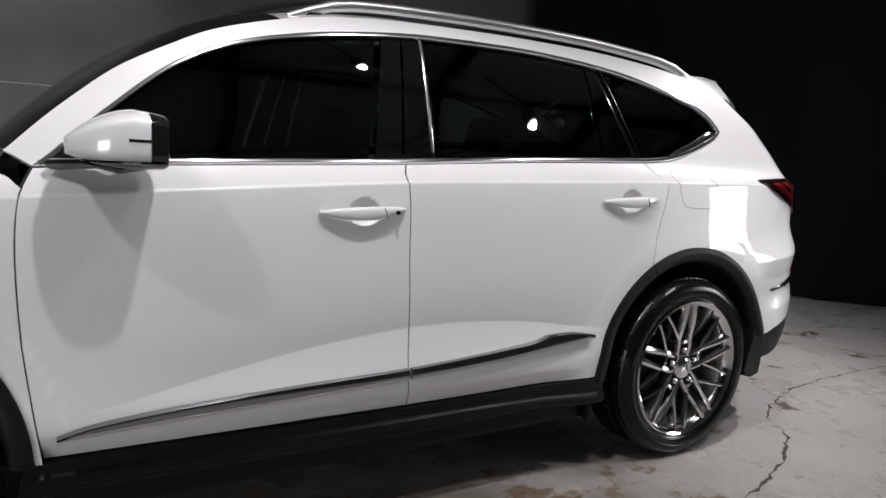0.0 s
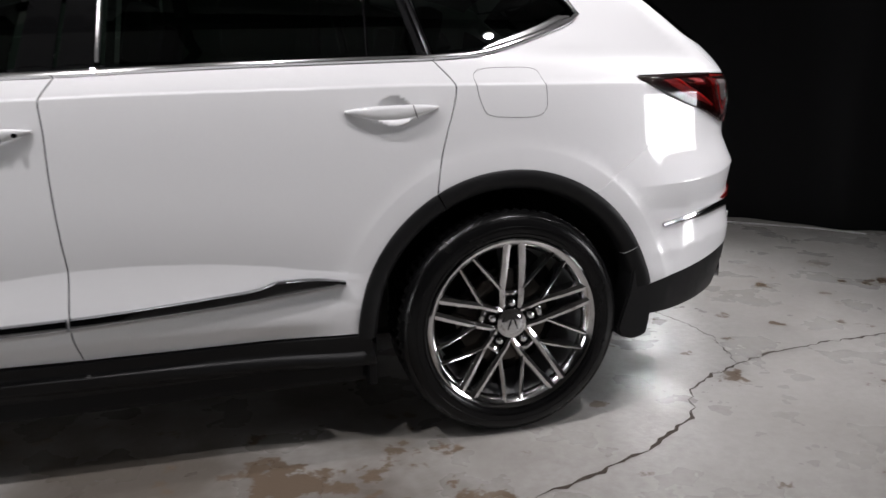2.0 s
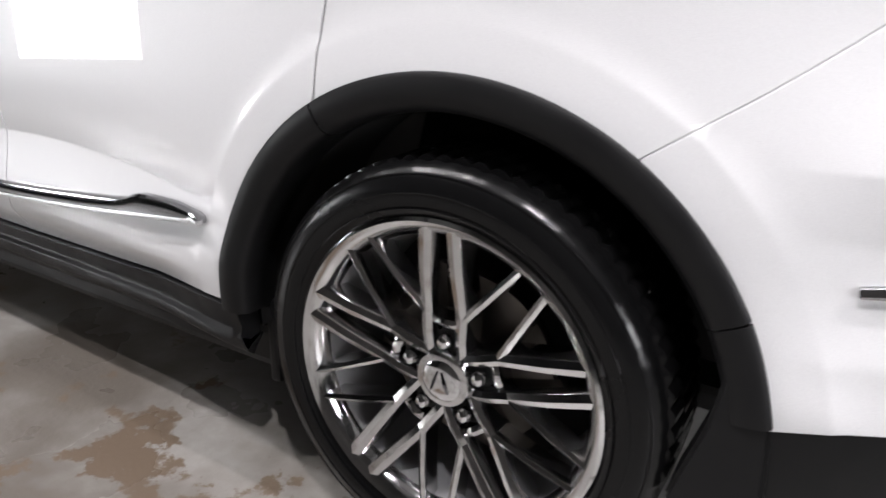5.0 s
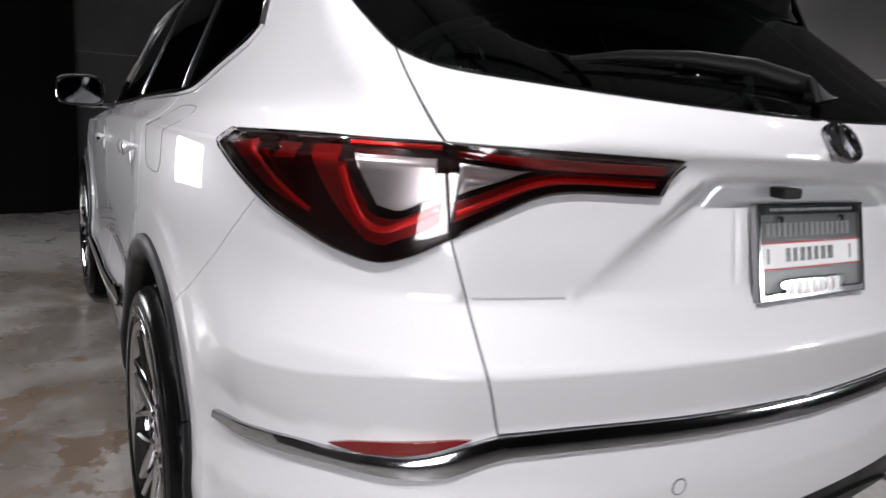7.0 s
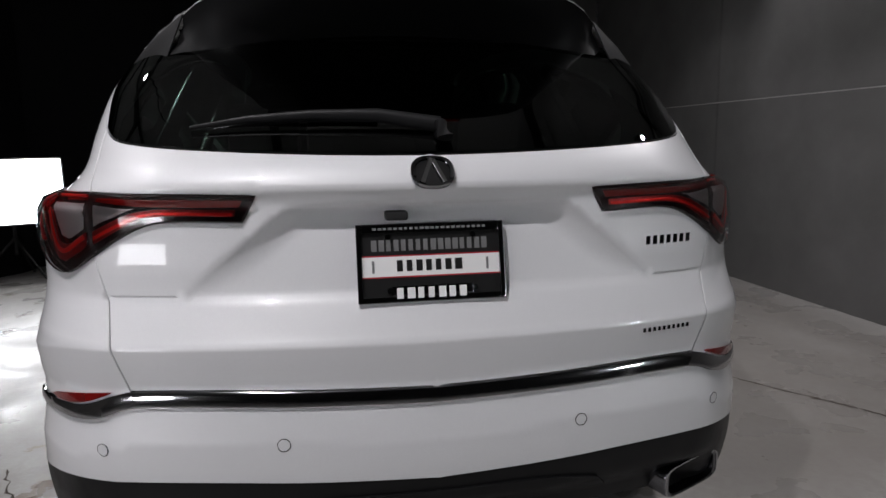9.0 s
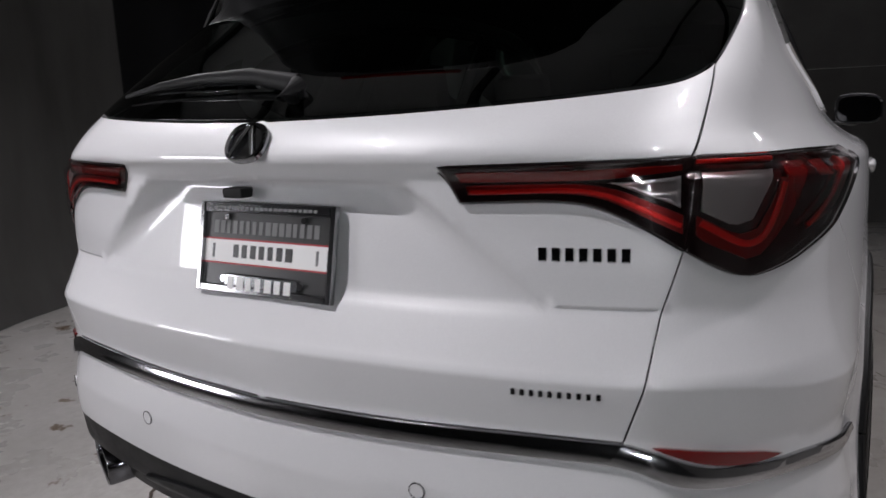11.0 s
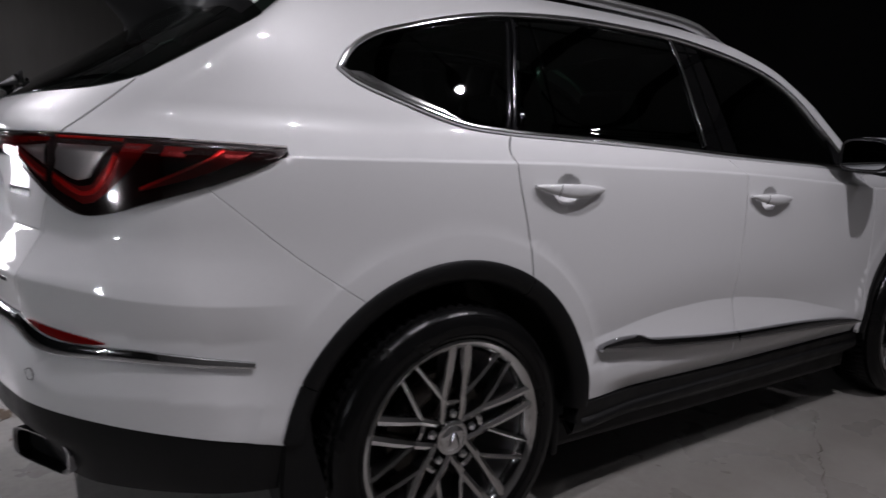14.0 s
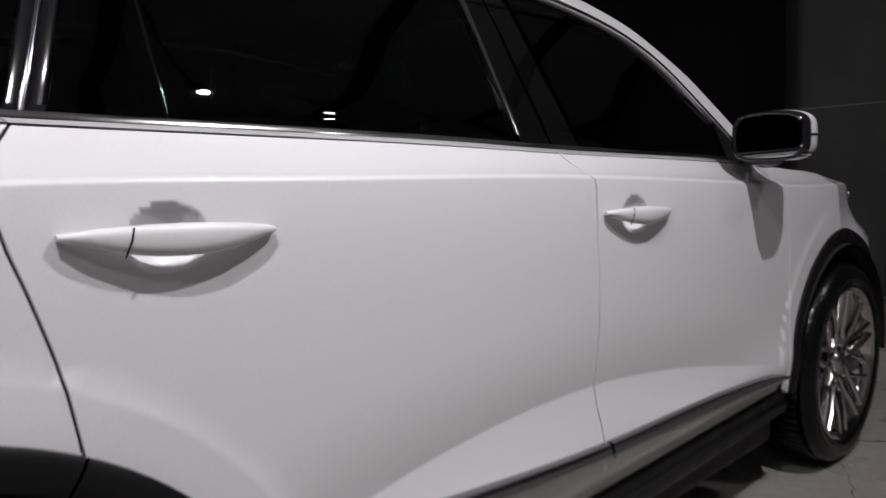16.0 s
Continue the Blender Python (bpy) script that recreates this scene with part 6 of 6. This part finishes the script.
def tail_frame(y, z, off=0.0):
    """A pose on the tail: local x to the car's right, y up along the sheet, z out."""
    s = S_REAR - (PY - abs(y))
    if abs(y) > PY:
        s = s_of(float(tail(np.array([abs(y)]), np.array([z]))[0]), abs(y))
    p, n = on_body(s, z, off, 1 if y >= 0 else -1)
    x = Vector((0, 0, 1)).cross(n).normalized()
    x = x if x.y < 0 else -x
    u = n.cross(x)
    if u.z < 0:
        u = -u
    return Matrix(((x.x, u.x, n.x, p.x), (x.y, u.y, n.y, p.y), (x.z, u.z, n.z, p.z), (0, 0, 0, 1)))


def emblem():
    m = tail_frame(0.0, 1.226, 0.004)
    bm = bmesh.new()
    seg = 40
    rings = []
    for r, z in ((1.0, -0.004), (1.0, 0.004), (0.94, 0.007), (0.80, 0.006), (0.78, 0.002), (0.0, 0.002)):
        rings.append([bm.verts.new(m @ Vector((0.046 * r * math.copysign(abs(math.cos(k * math.tau / seg)) ** 0.8, math.cos(k * math.tau / seg)), 0.038 * r * math.copysign(abs(math.sin(k * math.tau / seg)) ** 0.8, math.sin(k * math.tau / seg)), z))) for k in range(seg)] if r else None)
    rings = [r for r in rings if r]
    for a, b in zip(rings, rings[1:]):
        for k in range(seg):
            bm.faces.new((a[k], a[(k + 1) % seg], b[(k + 1) % seg], b[k]))
    bm.faces.new(rings[-1])
    bmesh.ops.recalc_face_normals(bm, faces=bm.faces)
    e = part("emblem", bm, BLADE, tailgate, "oval dark chrome maker's emblem", True)
    for sgn in (-1, 1):
        bm = bmesh.new()
        box(bm, (-0.005, -0.030, 0.002), (0.005, 0.032, 0.007), m @ pose(sgn * 0.013, 0, 0, 0, 0, sgn * 22), 0.002)
        part("emblem_bar", bm, CHROME, e, "bright plain bar")


emblem()


def badge(y0, y1, z, h, count, label, off=0.0):
    """Plain raised bars in dark chrome in place of lettering."""
    for k in range(count):
        a = y0 + (y1 - y0) * k / count
        w = abs(y1 - y0) / count * 0.52
        m = tail_frame(a + (y1 - y0) / count / 2, z, off)
        bm = bmesh.new()
        box(bm, (-w / 2, -h / 2, -0.002), (w / 2, h / 2, 0.0035), m, 0.0012)
        part("badge_bar", bm, BLADE, tailgate, label)


badge(-0.505, -0.640, 1.057, 0.019, 7, "dark chrome badge bars")
badge(-0.480, -0.615, 0.857, 0.010, 10, "small dark chrome badge bars", 0.0005)


def plate():
    """Dealer plate in a bright frame, tilted a little; its print is plain bars."""
    c = Vector((-1.0475, 0.002, 1.036))
    n = Vector((-1.0, 0, 0.215)).normalized()
    x = Vector((0, -1, 0))
    u = n.cross(x)
    u = u if u.z > 0 else -u
    m = Matrix(((x.x, u.x, n.x, c.x), (x.y, u.y, n.y, c.y), (x.z, u.z, n.z, c.z), (0, 0, 0, 1)))
    ob = tagged(new("number_plate"), "black and white dealer plate in a chrome frame", "number plate")
    ob.parent = None
    ob.matrix_world = m

    def piece(name, boxes, mat, label="", bevel=0.0):
        bm = bmesh.new()
        for lo, hi in boxes:
            box(bm, lo, hi, None, bevel)
        return part(name, bm, mat, ob, label)

    piece("plate_sheet", [((-0.150, -0.076, -0.004), (0.150, 0.076, 0.0))], BLACK_PRINT, "black plate sheet")
    piece("frame", [((-0.160, -0.084, -0.006), (-0.149, 0.084, 0.008)), ((0.149, -0.084, -0.006), (0.160, 0.084, 0.008)), ((-0.149, 0.064, -0.006), (0.149, 0.084, 0.0075)), ((-0.149, -0.084, -0.006), (0.149, -0.070, 0.0075)), ((-0.088, -0.070, -0.004), (0.088, -0.048, 0.0075))], FRAME_M, "chrome plate frame", 0.002)
    piece("white_band", [((-0.149, -0.028, 0.0), (0.149, 0.014, 0.0012))], WHITE_PRINT, "white band")
    piece("red_line", [((-0.149, 0.014, 0.0), (0.149, 0.017, 0.0014)), ((-0.149, -0.031, 0.0), (0.149, -0.028, 0.0014))], RED_PRINT, "thin dark red lines")
    rnd = random.Random(4)

    def bars(y0, y1, x0, x1, count, mat, z):
        w = (x1 - x0) / count
        for k in range(count):
            piece("print_bar", [((x0 + w * k, y0, z), (x0 + w * k + w * rnd.uniform(0.55, 0.78), y1, z + 0.0008))], mat)

    bars(-0.018, 0.006, -0.075, 0.072, 7, BLACK_PRINT, 0.0013)
    bars(0.026, 0.050, -0.128, 0.128, 16, GREY_PRINT, 0.0002)
    bars(0.0705, 0.0755, -0.125, 0.125, 22, GREY_PRINT, 0.0077)
    bars(-0.076, -0.053, -0.078, 0.080, 7, WHITE_PRINT, 0.0077)
    bars(-0.020, 0.006, -0.128, -0.120, 1, GREY_PRINT, 0.0013)
    bars(-0.020, 0.006, 0.120, 0.128, 1, GREY_PRINT, 0.0013)
    for sx in (-1, 1):
        for yy in (0.056, -0.058):
            bm = bmesh.new()
            tube(bm, [(sx * 0.092, yy, -0.002), (sx * 0.092, yy, 0.007)], 0.006, 14)
            part("screw", bm, CHROME, ob, "", True)
    return ob


FRAME_M = material("plate_frame_chrome", (0.30, 0.30, 0.31), 0.14, 1.0)
plate()
bm = bmesh.new()
box(bm, (-1.046, 0.050, 1.127), (-1.000, 0.098, 1.146), None, 0.005)
part("camera_housing", bm, DARK, tailgate, "small black reversing camera housing")


def wiper():
    m = [(-0.965, -0.040, 1.300), (-0.925, -0.035, 1.336), (-0.905, 0.10, 1.358), (-0.895, 0.25, 1.360), (-0.885, 0.38, 1.352), (-0.880, 0.50, 1.335)]
    off = Vector((-0.042, 0, -0.008))
    pts = [Vector(p) + off for p in m]
    bm = bmesh.new()
    tube(bm, pts[1:], [0.018, 0.015, 0.011, 0.008, 0.004], 12, (0.5, 1.0))
    w = part("rear_wiper", bm, PLASTIC, tailgate, "black rear wiper at rest", True)
    bm = bmesh.new()
    tube(bm, [Vector(m[0]) + off * 0.2, pts[0] + Vector((0, 0, 0.01)), pts[1]], [0.024, 0.022, 0.018], 14, (0.9, 0.9))
    part("pivot", bm, PLASTIC, w, "", True)
    bm = bmesh.new()
    tube(bm, [p + Vector((0.016, 0, -0.012)) for p in pts[2:]], 0.005, 8)
    part("blade", bm, RUBBER, w)


wiper()

# ---- inside: just seen through the tinted glass ----


def seat(x, y):
    bm = bmesh.new()
    box(bm, (-0.08, -0.24, 0.0), (0.08, 0.24, 0.62), pose(-0.25, 0, 0.30, 0, -14, 0), 0.05)
    st = part("seat", bm, SEAT, car, "black leather seat behind tinted glass", True)
    st.matrix_basis = pose(x, y, 0.30)
    bm = bmesh.new()
    box(bm, (-0.25, -0.25, 0.0), (0.27, 0.25, 0.34), None, 0.05)
    part("cushion", bm, SEAT, st, "", True)
    bm = bmesh.new()
    box(bm, (-0.05, -0.13, 0.66), (0.05, 0.13, 0.86), pose(-0.25, 0, 0.30, 0, -14, 0), 0.04)
    part("headrest", bm, SEAT, st, "", True)


for _x, _y in ((1.55, 0.40), (1.55, -0.40), (0.60, 0.42), (0.60, -0.42)):
    seat(_x, _y)
